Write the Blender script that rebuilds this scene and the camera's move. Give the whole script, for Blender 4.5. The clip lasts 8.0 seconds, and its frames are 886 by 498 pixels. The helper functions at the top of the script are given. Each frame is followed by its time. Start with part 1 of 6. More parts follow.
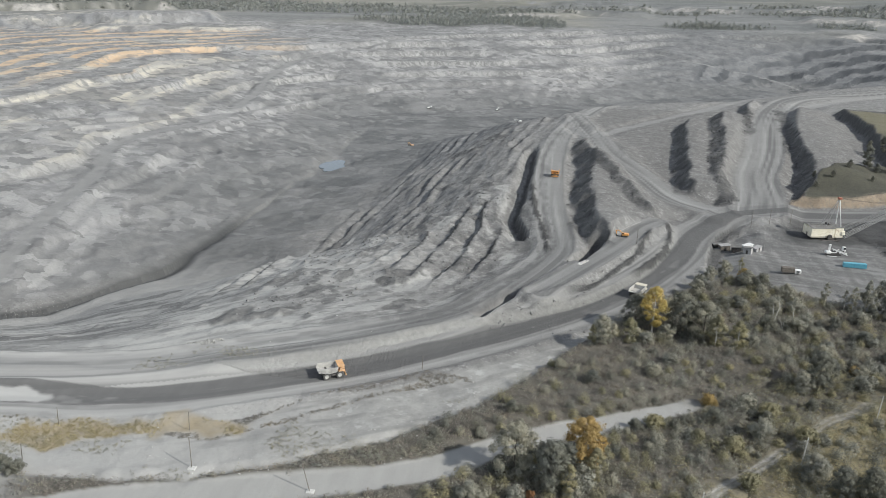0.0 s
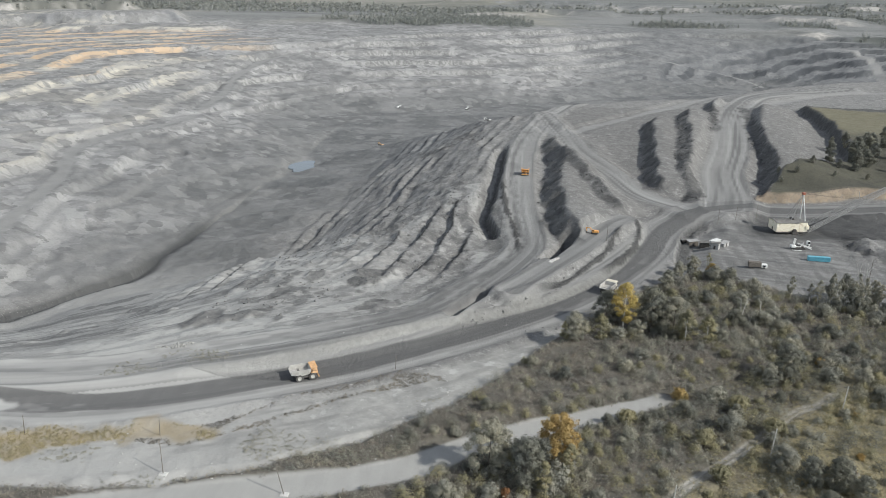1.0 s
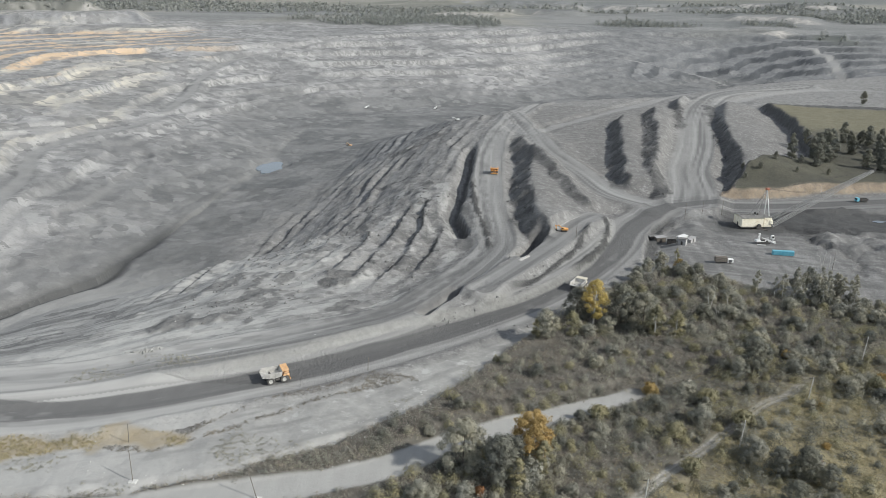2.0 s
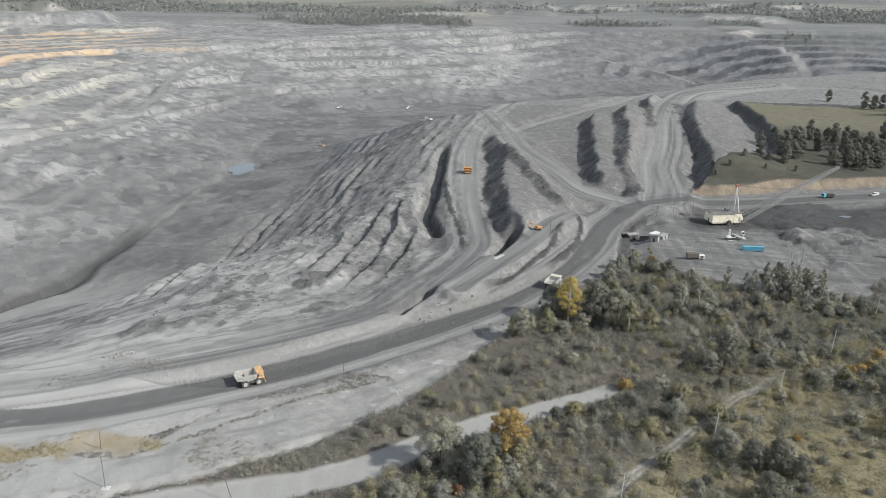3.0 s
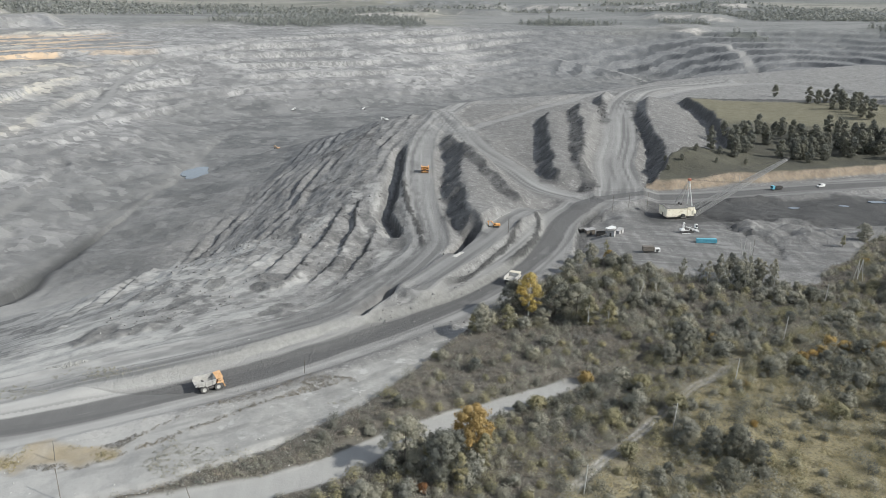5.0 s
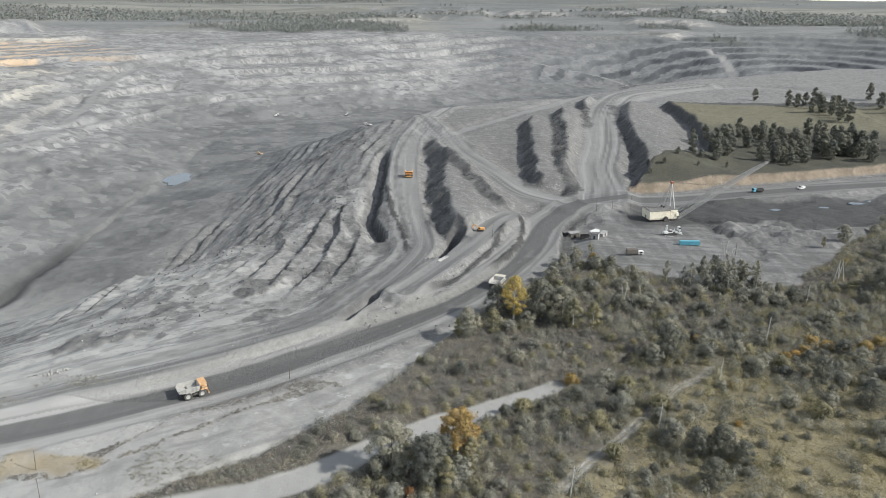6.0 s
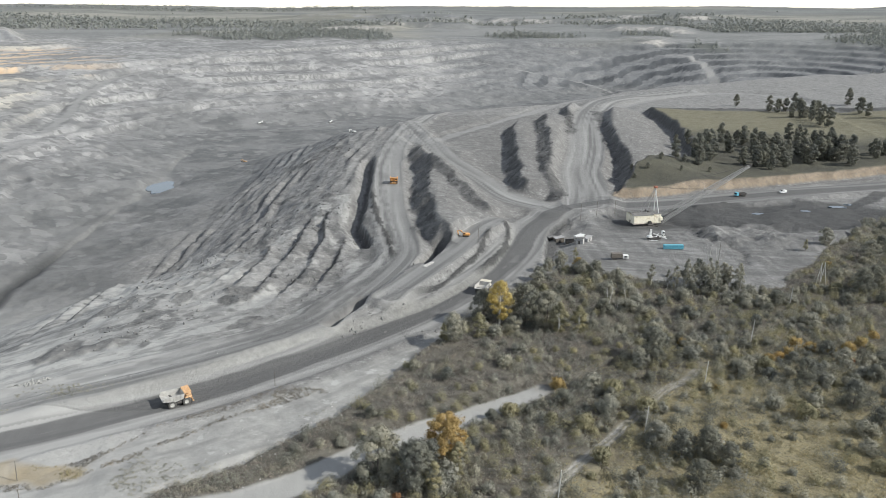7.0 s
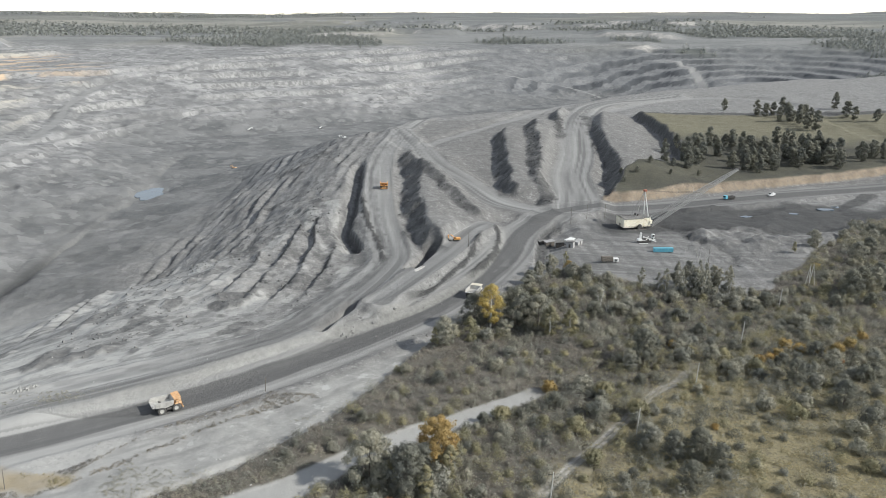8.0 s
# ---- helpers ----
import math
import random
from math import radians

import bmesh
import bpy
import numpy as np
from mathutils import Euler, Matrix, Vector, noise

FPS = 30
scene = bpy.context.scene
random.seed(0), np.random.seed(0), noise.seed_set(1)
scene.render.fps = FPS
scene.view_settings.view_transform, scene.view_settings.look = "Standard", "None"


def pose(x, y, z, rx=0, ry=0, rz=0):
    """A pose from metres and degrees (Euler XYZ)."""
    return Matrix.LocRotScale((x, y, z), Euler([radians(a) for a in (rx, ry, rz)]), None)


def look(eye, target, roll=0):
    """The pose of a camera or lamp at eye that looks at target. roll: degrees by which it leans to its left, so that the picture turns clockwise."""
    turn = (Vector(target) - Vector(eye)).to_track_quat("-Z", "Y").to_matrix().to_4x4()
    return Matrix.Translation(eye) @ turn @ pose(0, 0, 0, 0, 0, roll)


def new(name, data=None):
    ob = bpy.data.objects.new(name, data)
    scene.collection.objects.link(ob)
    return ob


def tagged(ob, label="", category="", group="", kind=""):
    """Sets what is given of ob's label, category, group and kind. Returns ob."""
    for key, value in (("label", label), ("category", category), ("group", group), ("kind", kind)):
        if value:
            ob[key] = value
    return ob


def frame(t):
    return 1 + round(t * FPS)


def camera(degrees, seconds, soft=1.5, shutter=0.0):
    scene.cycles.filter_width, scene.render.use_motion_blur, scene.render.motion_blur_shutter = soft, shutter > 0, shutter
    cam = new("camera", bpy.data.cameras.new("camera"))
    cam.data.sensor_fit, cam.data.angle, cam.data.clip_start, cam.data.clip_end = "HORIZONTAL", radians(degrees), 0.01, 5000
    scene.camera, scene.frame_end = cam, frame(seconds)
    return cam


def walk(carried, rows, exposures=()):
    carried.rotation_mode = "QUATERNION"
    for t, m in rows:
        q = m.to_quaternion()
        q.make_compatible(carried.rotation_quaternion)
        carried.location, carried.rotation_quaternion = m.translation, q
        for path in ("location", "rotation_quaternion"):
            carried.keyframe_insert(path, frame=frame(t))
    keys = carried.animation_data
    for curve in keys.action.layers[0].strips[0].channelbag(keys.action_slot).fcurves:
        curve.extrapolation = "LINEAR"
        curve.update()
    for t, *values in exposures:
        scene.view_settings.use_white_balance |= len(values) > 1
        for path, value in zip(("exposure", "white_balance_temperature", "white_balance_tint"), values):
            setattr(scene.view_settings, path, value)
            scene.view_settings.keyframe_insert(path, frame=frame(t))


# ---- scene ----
cam = camera(60.91, 8.0, soft=0.55)
PATH = [
    (0.0, look((0.53, -0.29, 125.80), (-12.219, 93.499, 93.534), 0.992)),
    (0.5, look((0.43, -0.23, 125.76), (-10.608, 93.776, 93.496), 0.942)),
    (1.0, look((0.34, -0.18, 125.70), (-8.628, 94.043, 93.411), 0.944)),
    (1.5, look((0.25, -0.13, 125.61), (-6.668, 94.269, 93.341), 0.885)),
    (3.0, look((0.05, -0.02, 125.19), (-1.580, 94.643, 93.007), 0.800)),
    (3.5, look((0.00, 0.00, 125.00), (-0.006, 94.689, 92.844), 0.748)),
    (4.0, look((-0.04, 0.02, 124.78), (1.483, 94.688, 92.612), 0.683)),
    (4.5, look((-0.08, 0.03, 124.54), (2.660, 94.670, 92.368), 0.586)),
    (6.0, look((-0.13, 0.02, 123.67), (5.741, 94.792, 92.296), 0.417)),
    (6.5, look((-0.13, 0.01, 123.33), (6.752, 94.869, 92.439), 0.398)),
    (7.0, look((-0.12, -0.01, 122.96), (7.693, 94.911, 92.488), 0.336)),
    (7.5, look((-0.10, -0.04, 122.57), (8.468, 94.946, 92.493), 0.238)),
    (8.0, look((-0.08, -0.07, 122.15), (8.982, 94.979, 92.425), 0.205)),
]
walk(cam, PATH, [(0.0, -0.13, 6490, 7.5), (3.5, -0.04, 6490, 7.5), (8.0, 0.02, 6490, 7.5)])

# ---- world and sun ----
SUN_TO = Vector((0.76, -0.28, 0.58)).normalized()
world = bpy.data.worlds.new("sky")
world.use_nodes = True
scene.world = world
sky = world.node_tree.nodes.new("ShaderNodeTexSky")
sky.sky_type = "NISHITA"
sky.sun_disc = False
sky.sun_elevation = math.asin(SUN_TO.z)
sky.sun_rotation = math.atan2(SUN_TO.x, SUN_TO.y)
sky.air_density, sky.dust_density, sky.ozone_density = 1.0, 0.15, 1.2
pale = world.node_tree.nodes.new("ShaderNodeHueSaturation")
pale.inputs["Saturation"].default_value = 0.4
world.node_tree.links.new(sky.outputs[0], pale.inputs["Color"])
world.node_tree.links.new(pale.outputs[0], world.node_tree.nodes["Background"].inputs[0])
world.node_tree.nodes["Background"].inputs[1].default_value = 0.17
sun = new("sun", bpy.data.lights.new("sun", "SUN"))
sun.data.energy, sun.data.angle, sun.data.color = 4.65, radians(0.6), (1.0, 0.96, 0.90)
sun.matrix_world = look(SUN_TO * 900, (0, 0, 0))

# ---- lie of the land ----
def grid_noise(seed):
    return np.random.RandomState(seed).rand(256, 256)


LATTICES = [grid_noise(k) for k in range(6)]


def vnoise(x, y, size, seed=0):
    """Smooth noise from 0 to 1 with bumps of that size."""
    g = LATTICES[seed % 6]
    u, v = x / size + 13.7 * seed, y / size - 7.3 * seed
    i, j = np.floor(u).astype(int), np.floor(v).astype(int)
    a, b = u - i, v - j
    a, b = a * a * (3 - 2 * a), b * b * (3 - 2 * b)
    i0, i1, j0, j1 = i % 256, (i + 1) % 256, j % 256, (j + 1) % 256
    return (g[i0, j0] * (1 - a) + g[i1, j0] * a) * (1 - b) + (g[i0, j1] * (1 - a) + g[i1, j1] * a) * b


def fbm(x, y, size, seed=0, octaves=4):
    """Noise from about -1 to 1."""
    total, amp = 0, 0.5
    for k in range(octaves):
        total = total + amp * (2 * vnoise(x, y, size / 2 ** k, seed + k) - 1)
        amp *= 0.55
    return total * 1.3


def step(a, b, v):
    t = np.clip((v - a) / (b - a), 0, 1)
    return t * t * (3 - 2 * t)


def curve(points, per=6):
    """A smooth line through the points (Catmull-Rom)."""
    p = np.array(points, float)
    p = np.vstack([2 * p[0] - p[1], p, 2 * p[-1] - p[-2]])
    t = np.linspace(0, 1, per, endpoint=False)[:, None]
    out = []
    for k in range(1, len(p) - 2):
        a, b, c, d = p[k - 1:k + 3]
        out.append(0.5 * (2 * b + (c - a) * t + (2 * a - 5 * b + 4 * c - d) * t ** 2 + (3 * b - a - 3 * c + d) * t ** 3))
    return np.vstack(out + [p[-2:-1]])


def along(x, y, line, reach=None):
    """Distance to a line (minus on its left side) and the share of its length at the nearest place."""
    best = np.full(x.shape, 1e9)
    side, share = np.ones(x.shape), np.zeros(x.shape)
    near = slice(None)
    if reach is not None:
        lo, hi = line[:, :2].min(0) - reach, line[:, :2].max(0) + reach
        near = (x > lo[0]) & (x < hi[0]) & (y > lo[1]) & (y < hi[1])
        if not near.any():
            return best, share
    px, py = x[near], y[near]
    bb, ss, hh = best[near], side[near], share[near]
    n = len(line) - 1
    for k in range(n):
        (ax, ay), (bx, by) = line[k, :2], line[k + 1, :2]
        dx, dy = bx - ax, by - ay
        t = np.clip(((px - ax) * dx + (py - ay) * dy) / (dx * dx + dy * dy + 1e-9), 0, 1)
        d = np.hypot(px - ax - t * dx, py - ay - t * dy)
        closer = d < bb
        bb = np.where(closer, d, bb)
        ss = np.where(closer, np.where((px - ax) * dy - (py - ay) * dx >= 0, 1.0, -1.0), ss)
        hh = np.where(closer, (k + t) / n, hh)
    best[near], side[near], share[near] = bb, ss, hh
    return best * side, share


def smin(a, b, k):
    h = np.clip(0.5 + 0.5 * (b - a) / k, 0, 1)
    return b * (1 - h) + a * h - k * h * (1 - h)


def benched(v, h, face=0.3):
    """A slope cut into benches h high: flat, then a steep face."""
    k = np.floor(v / h)
    return h * (k + step(1 - face, 1.0, v / h - k) * 0.86 + 0.14 * (v / h - k))


# the pit's lowest line: plan and height
VALLEY = [(-560, 170), (-400, 270), (-290, 375), (-255, 457), (-249, 567), (-250, 700), (-238, 800), (-255, 950),
          (-250, 1090), (-90, 1220), (110, 1330), (260, 1420), (420, 1500)]
VALLEY_Z = [-8, -40, -58, -60, -60, -60, -60, -60, -60, -60, -60, -58, -45]
HAUL = curve([(-420, 160), (-260, 180), (-171, 195), (-134, 199), (-95, 213), (-40, 245), (12, 289), (45, 330), (70, 375), (88, 420),
              (108, 448), (140, 466), (190, 473), (260, 491), (340, 508), (480, 525), (800, 560)])
UPPER = curve([(-420, 182), (-260, 200), (-160, 212), (-112, 229), (-78, 243), (-52, 258), (-29, 277), (-13, 308), (-1, 337), (8, 368), (8, 401), (5, 442),
               (4, 510), (6, 608), (15, 701), (34, 793), (70, 900), (120, 1010)])
BERM = curve([(-122, 214), (-107, 219), (-75, 236), (-39, 261), (-5, 286), (21, 308), (48, 346), (66, 392), (76, 430)])
MIDDLE = curve([(1, 300), (10, 317), (23, 341), (37, 367), (50, 394), (65, 426)])
FORK = curve([(28, 800), (44, 706), (54, 625), (72, 545), (84, 486), (108, 455)])
STRIP = curve([(130, 462), (140, 500), (152, 560), (180, 650), (215, 780), (250, 880), (300, 960), (420, 1030)])
TRACK = curve([(-140, 135), (-85, 157), (-50, 167), (-25, 178), (-9, 191), (7, 201), (25, 210), (45, 221), (53, 226)])
PATHWAY = curve([(20, 140), (50, 177), (72, 199), (93, 221), (112, 237), (150, 290), (176, 330)])
FAR_ROAD = curve([(-419, 968, -29), (-440, 1065, -29), (-456, 1161, -26), (-475, 1247, -17), (-474, 1333, -6), (-464, 1401, 2), (-409, 1499, 11), (-353, 1595, 21), (-319, 1671, 29)])
WEST_ROAD = curve([(-330, 385, -47), (-342, 426, -39), (-361, 491, -34), (-377, 555, -31), (-395, 613, -28), (-430, 690, -26), (-432, 736, -25), (-421, 783, -24), (-407, 840, -25), (-406, 923, -28)])
FIELD_EDGE = curve([(150, 480), (166, 515), (190, 545), (222, 562), (248, 592), (268, 656), (290, 753), (302, 860), (345, 960)])
SAND_CUT = curve([(150, 484), (179, 487), (236, 504), (313, 523), (396, 545), (520, 575), (800, 620)])
PAVED = curve([(96, 118), (134, 160), (156, 184), (200, 232)])
PALE_ROAD = curve([(263, 885), (372, 985), (470, 1020), (530, 970), (515, 840), (500, 770), (487, 711), (474, 640), (470, 570)])
BOWL_ROAD = curve([(735, 1850), (752, 1825), (768, 1790), (764, 1733), (758, 1666), (700, 1560), (640, 1450)])
LEDGE_ROAD = curve([(-480, 600, -8), (-495, 684, -11), (-479, 746, -14), (-443, 819, -20), (-418, 905, -27), (-399, 1043, -36), (-363, 1204, -42), (-293, 1321, -44)])
RAMP_ROAD = curve([(215, 1780, 5), (307, 1735, -10), (403, 1742, -28), (476, 1728, -44), (522, 1705, -58)])
LOOP_ROAD = curve([(28, 740), (40, 700), (62, 735), (95, 780), (150, 850), (230, 950), (300, 1020)])
# the brow where the spoil plateau drops to the pit floor
BROW = curve([(-160, 560), (-95, 660), (-36, 728), (21, 806), (67, 862), (124, 903), (196, 932), (268, 985), (400, 1075), (560, 1180)])
# spoil ridges: crest line from the far end, height, run of the steep side, run of the flat side
RIDGES = [
    (curve([(140, 775), (131, 730), (113, 617), (101, 529), (98, 490)]), 13, 11, 30),
    (curve([(180, 820), (173, 785), (147, 645), (130, 550), (123, 487), (121, 470)]), 13, 12, 26),
    (curve([(228, 905), (219, 875), (200, 766), (186, 710)]), 11, 11, 22),
    (curve([(258, 870), (249, 832), (219, 698), (205, 612), (192, 555), (172, 506)]), 14, 12, 34),
    (curve([(36, 690), (34, 635), (38, 564), (33, 516), (31, 446), (36, 391), (42, 365)]), 13, 13, 26),
    (curve([(36, 610), (44, 570), (53, 517), (61, 462), (68, 440)]), 6, 8, 20),
]
# cuts along a line: depth, run of the floor, run of the way out
GASHES = [(curve([(-6, 660), (-7, 600), (-8, 540), (-11, 474), (-13, 433), (-7, 402), (-8, 385)]), 6.0, 5, 15), (curve([(-5, 305), (-10, 294), (-15, 284), (-21, 272)]), 4.2, 3.5, 7.5),
          (curve([(38, 390), (29, 363), (20, 343)]), 6.5, 5, 10), (curve([(80, 355), (87, 385), (97, 415), (112, 442)]), 3.0, 7, 19)]
# worked faces far off: distance, from and to which bearing, height, dark or not
CLIFFS = [(2560, 0.0, 0.115, 13, 0), (2900, 0.02, 0.12, 16, 0), (2980, 0.14, 0.30, 15, 0), (2420, 0.29, 0.385, 12, 0), (3250, 0.30, 0.42, 14, 0),
          (2330, -0.08, 0.03, 8, 0), (1990, -0.75, -0.42, 22, 1), (2420, -0.75, -0.47, 28, 0), (1840, -0.56, -0.36, 9, 0), (2120, 0.30, 0.36, 6, 0), (3350, -0.1, 0.10, 12, 1)]
# woods far off: bearing, distance, half width in bearing and in distance
WOODS = [(-0.10, 2180, 0.12, 230), (0.20, 2190, 0.075, 120), (0.405, 2075, 0.03, 26), (0.62, 2330, 0.09, 200), (0.56, 2800, 0.20, 300), (0.34, 2290, 0.03, 50), (-0.02, 2060, 0.04, 60), (0.62, 1850, 0.05, 60)]


def woodland(x, y):
    r, bearing = np.hypot(x, y), np.arctan2(x, np.maximum(y, 1e-3))
    out, uneven = np.zeros(x.shape), 0.5 * fbm(x, y, 130, 3, 3)
    for b, d, wb, wd in WOODS:
        out = np.maximum(out, 1 - step(0.7, 1.05, np.hypot((bearing - b) / wb, (r - d) / wd) + uneven))
    belts = 0.7 * step(0.10, 0.30, fbm(x * 0.45, y, 520, 4, 4)) * step(2350, 2700, r + 200 * uneven)
    return np.maximum(out, belts) * (y > 0)


WINDROWS = [curve([(6, 299), (13, 307), (22, 316), (28, 324), (37, 341), (46, 359), (54, 382), (60, 402)]), curve([(38, 330), (45, 340), (53, 354), (61, 371), (67, 389), (71, 410), (71, 424)]),
            curve([(6, 352), (4, 372), (2, 400), (-4, 446), (-8, 520)])]


def land(x, y):
    """Height of the ground, and what it is made of, for arrays of places."""
    m = {}
    r = np.hypot(x, y)
    rolling = 0.0292 * np.clip(r - 620, 0, None) + step(500, 2500, r) * 14 * fbm(x, y, 900, 1, 3)
    d_v, s_v = along(x, y, np.array(VALLEY, float))
    z_v = np.interp(s_v * (len(VALLEY) - 1), range(len(VALLEY)), VALLEY_Z)
    east = d_v > 0
    d = np.abs(d_v)
    wob = fbm(x, y, 160, 2, 4)
    # east and near side: the spoil slope; west and far side: rock cut into benches
    flat_floor = 12 + 150 * step(850, 1200, y)
    run_e = np.clip(d - flat_floor * 0.6 + 10 * wob * step(10, 50, d), 0, None)
    apron = 80 * step(380, 460, y) + 15
    spoil = z_v + 0.10 * np.minimum(run_e, apron)
    spoil = spoil + (0.335 + 0.09 * step(380, 460, y) - 0.12 * step(800, 1300, y)) * np.clip(run_e - apron, 0, None)
    d_brow, s_brow = along(x, y, BROW, 900)
    beyond = np.where(d_brow < 0, np.clip(-d_brow + 9 * fbm(x, y, 50, 2, 3), 0, None), 0) * (y > 700) * (d_brow > -800)
    fall = 1 - step(0.80, 0.98, s_brow)
    spoil = np.where(beyond > 0, np.maximum(np.minimum(spoil, 9 - 0.30 * beyond + 2.5 * fbm(x, y, 34, 1, 3)), z_v), spoil) * fall + spoil * (1 - fall)
    run_w = np.clip(d - 10 - 60 * step(900, 1250, y) + 30 * wob + 7 * fbm(x, y, 75, 3, 3), 0, None)
    even = 0.215 * run_w + 5 * fbm(x, y, 420, 4, 2)
    crisp = np.clip(0.62 + 1.5 * fbm(x, y, 150, 1, 4), 0.1, 1)
    slump = 1 - step(22, 40, even + 12 * fbm(x, y, 240, 5, 2))
    crisp = crisp * (1 - 0.8 * slump)
    torn = 1 - np.abs(fbm(x * 0.75 + y * 0.6, y * 0.45 - x * 0.35, 62, 2, 4))
    wall = z_v + crisp * (0.75 * benched(even, 14.0, 0.20) + 0.25 * benched(even + 4 + 3 * fbm(x, y, 130, 2, 3), 8.0, 0.25)) + (1 - crisp) * (even + 1.5 * fbm(x, y, 40, 3, 4)) + slump * step(4, 16, even) * (5.0 * (torn - 0.62) + benched(5.0 * torn + 0.5 * even, 4.5, 0.3) - 5.0 * torn - 0.5 * even)
    open_land = rolling + 0.6 * fbm(x, y, 60, 3, 3)
    z = np.where(east, smin(spoil, open_land, 14), smin(wall, open_land + 2 * fbm(x, y, 120, 5, 3), 4))
    steps = even / 14.0
    m["face"] = np.where(east, 0.0, step(0.77, 0.82, steps - np.floor(steps)) * crisp * (0.3 + 0.9 * vnoise(x, y, 90, 3)))
    m["west"] = np.where(east, 0.0, step(3, 20, d))
    # a second pit with dark benches far off to the east
    bowl = np.hypot((x - 760) / 1.15, (y - 1570) / 0.95) + 45 * fbm(x, y, 260, 2, 3) + 22 * fbm(x, y, 60, 3, 4)
    depth = np.clip((430 - bowl) * 0.22, 0, 62)
    keen = np.clip(0.8 + 1.0 * fbm(x, y, 150, 4, 3), 0.35, 1)
    cut = keen * benched(depth, 10.0, 0.38) + (1 - keen) * depth
    z = z - cut * (1 - step(20, 60, -z))
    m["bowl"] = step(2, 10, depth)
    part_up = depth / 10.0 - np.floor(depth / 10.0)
    # mask of the bench faces, darkened for the shadow on them
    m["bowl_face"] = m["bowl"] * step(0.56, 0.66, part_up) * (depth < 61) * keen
    # worked ground and cliffs far off
    bearing = np.arctan2(x, np.maximum(y, 1e-3)) * (y > 0)
    m["cliff"], m["dump"] = np.zeros(x.shape), np.zeros(x.shape)
    bent = r - 90 * fbm(x, y, 420, 3, 3) - 30 * fbm(x, y, 70, 2, 3)
    for out, lo, hi, hh, dark in CLIFFS:
        front = bent - out
        ends = step(lo - 0.012, lo + 0.012, bearing) * (1 - step(hi - 0.012, hi + 0.012, bearing))
        z = z + hh * ends * step(0, 34, front) * (1 - step(90, 520, front))
        face = ends * step(0, 6, front) * (1 - step(30, 40, front)) * step(-0.25, 0.1, fbm(x, y, 110, 4, 4))
        m["dump" if dark else "cliff"] = np.maximum(m["dump" if dark else "cliff"], face)
    # field on the mesa beside the spoil
    d_f, s_f = along(x, y, FIELD_EDGE, 500)
    d_c, s_c = along(x, y, SAND_CUT, 900)
    d_f = np.where(np.abs(d_f) > 1e8, -999, d_f)
    in_field = (y > 470) & (d_c < 0) & (x > 150) & (d_f > 0)
    ed = np.where(in_field, np.minimum(np.abs(d_f) * 0.8, np.abs(d_c)), 0)
    ragged = 2.5 * fbm(x, y, 14, 1, 3)
    mesa = step(0, 8, ed + ragged * step(0, 3, ed)) * (1 - step(850, 930, y + 0.1 * x))
    lip = np.where(in_field, np.exp(-(d_f / 45) ** 2) * step(490, 540, y), 0)
    z = z + (7.0 + 3.5 * lip) * mesa
    m["mesa"] = mesa
    m["cut"] = np.where((np.abs(d_c) < 14) & (y > 470), step(0.03, 0.2, mesa) * (1 - step(0.8, 1.0, mesa)), 0)
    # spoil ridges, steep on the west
    # field edge: black soil and its west-side shade share one dark mask
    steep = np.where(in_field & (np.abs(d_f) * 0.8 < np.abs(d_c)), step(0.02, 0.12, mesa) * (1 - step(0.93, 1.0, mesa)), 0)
    m["mesa"] = m["mesa"] * (1 - steep)
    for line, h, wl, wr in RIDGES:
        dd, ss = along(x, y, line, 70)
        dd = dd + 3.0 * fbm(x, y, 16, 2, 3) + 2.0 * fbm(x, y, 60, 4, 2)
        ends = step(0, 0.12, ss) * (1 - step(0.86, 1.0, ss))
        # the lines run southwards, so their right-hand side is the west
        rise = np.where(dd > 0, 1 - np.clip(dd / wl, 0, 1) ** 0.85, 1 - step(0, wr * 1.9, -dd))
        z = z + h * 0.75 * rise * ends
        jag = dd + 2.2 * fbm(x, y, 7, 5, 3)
        # mask of the shaded west face, painted dark in the ground colour
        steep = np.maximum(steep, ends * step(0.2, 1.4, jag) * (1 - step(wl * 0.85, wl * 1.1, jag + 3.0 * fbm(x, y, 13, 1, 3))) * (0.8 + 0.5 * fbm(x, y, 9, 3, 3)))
    # corrugated tip heads between the upper road and the pit floor
    d_u, s_u = along(x, y, UPPER, 420)
    d_u = np.where(np.abs(d_u) > 1e8, 999, d_u)
    q = -(x - 0.12 * (y - 400)) + 9 * fbm(x, y * 0.5, 90, 3, 3) + 3.2 * fbm(x, y * 0.5, 24, 5, 3)
    zone = step(16, 34, -d_u) * step(55, 110, d + 12 * wob) * east * step(300, 345, y) * (1 - step(800, 960, y)) * (d_u < 0)
    zone = zone * step(-200, -150, x)
    phase = q / 13.0
    saw = phase - np.floor(phase)
    tooth = np.where(saw < 0.24, 1 - step(0, 0.24, saw), step(0.24, 1.0, saw))
    big = np.clip(0.34 + 1.7 * fbm(x * 1.3, y * 0.55, 36, 2, 4), 0.02, 1.15)
    z = z + zone * 2.7 * big * (tooth - 0.4) + zone * (1.5 * fbm(x, y, 22, 4, 4) + 0.8 * np.clip(2 * fbm(x, y, 9, 2, 3) - 0.6, 0, 1))
    # shaded west sides of the teeth join the dark mask
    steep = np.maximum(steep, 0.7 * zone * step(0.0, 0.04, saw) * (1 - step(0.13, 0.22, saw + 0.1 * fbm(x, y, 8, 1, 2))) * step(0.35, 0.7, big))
    m["tips"] = zone
    # roads
    d_h, s_h = along(x, y, HAUL, 300)
    d_b, s_b = along(x, y, BERM, 80)
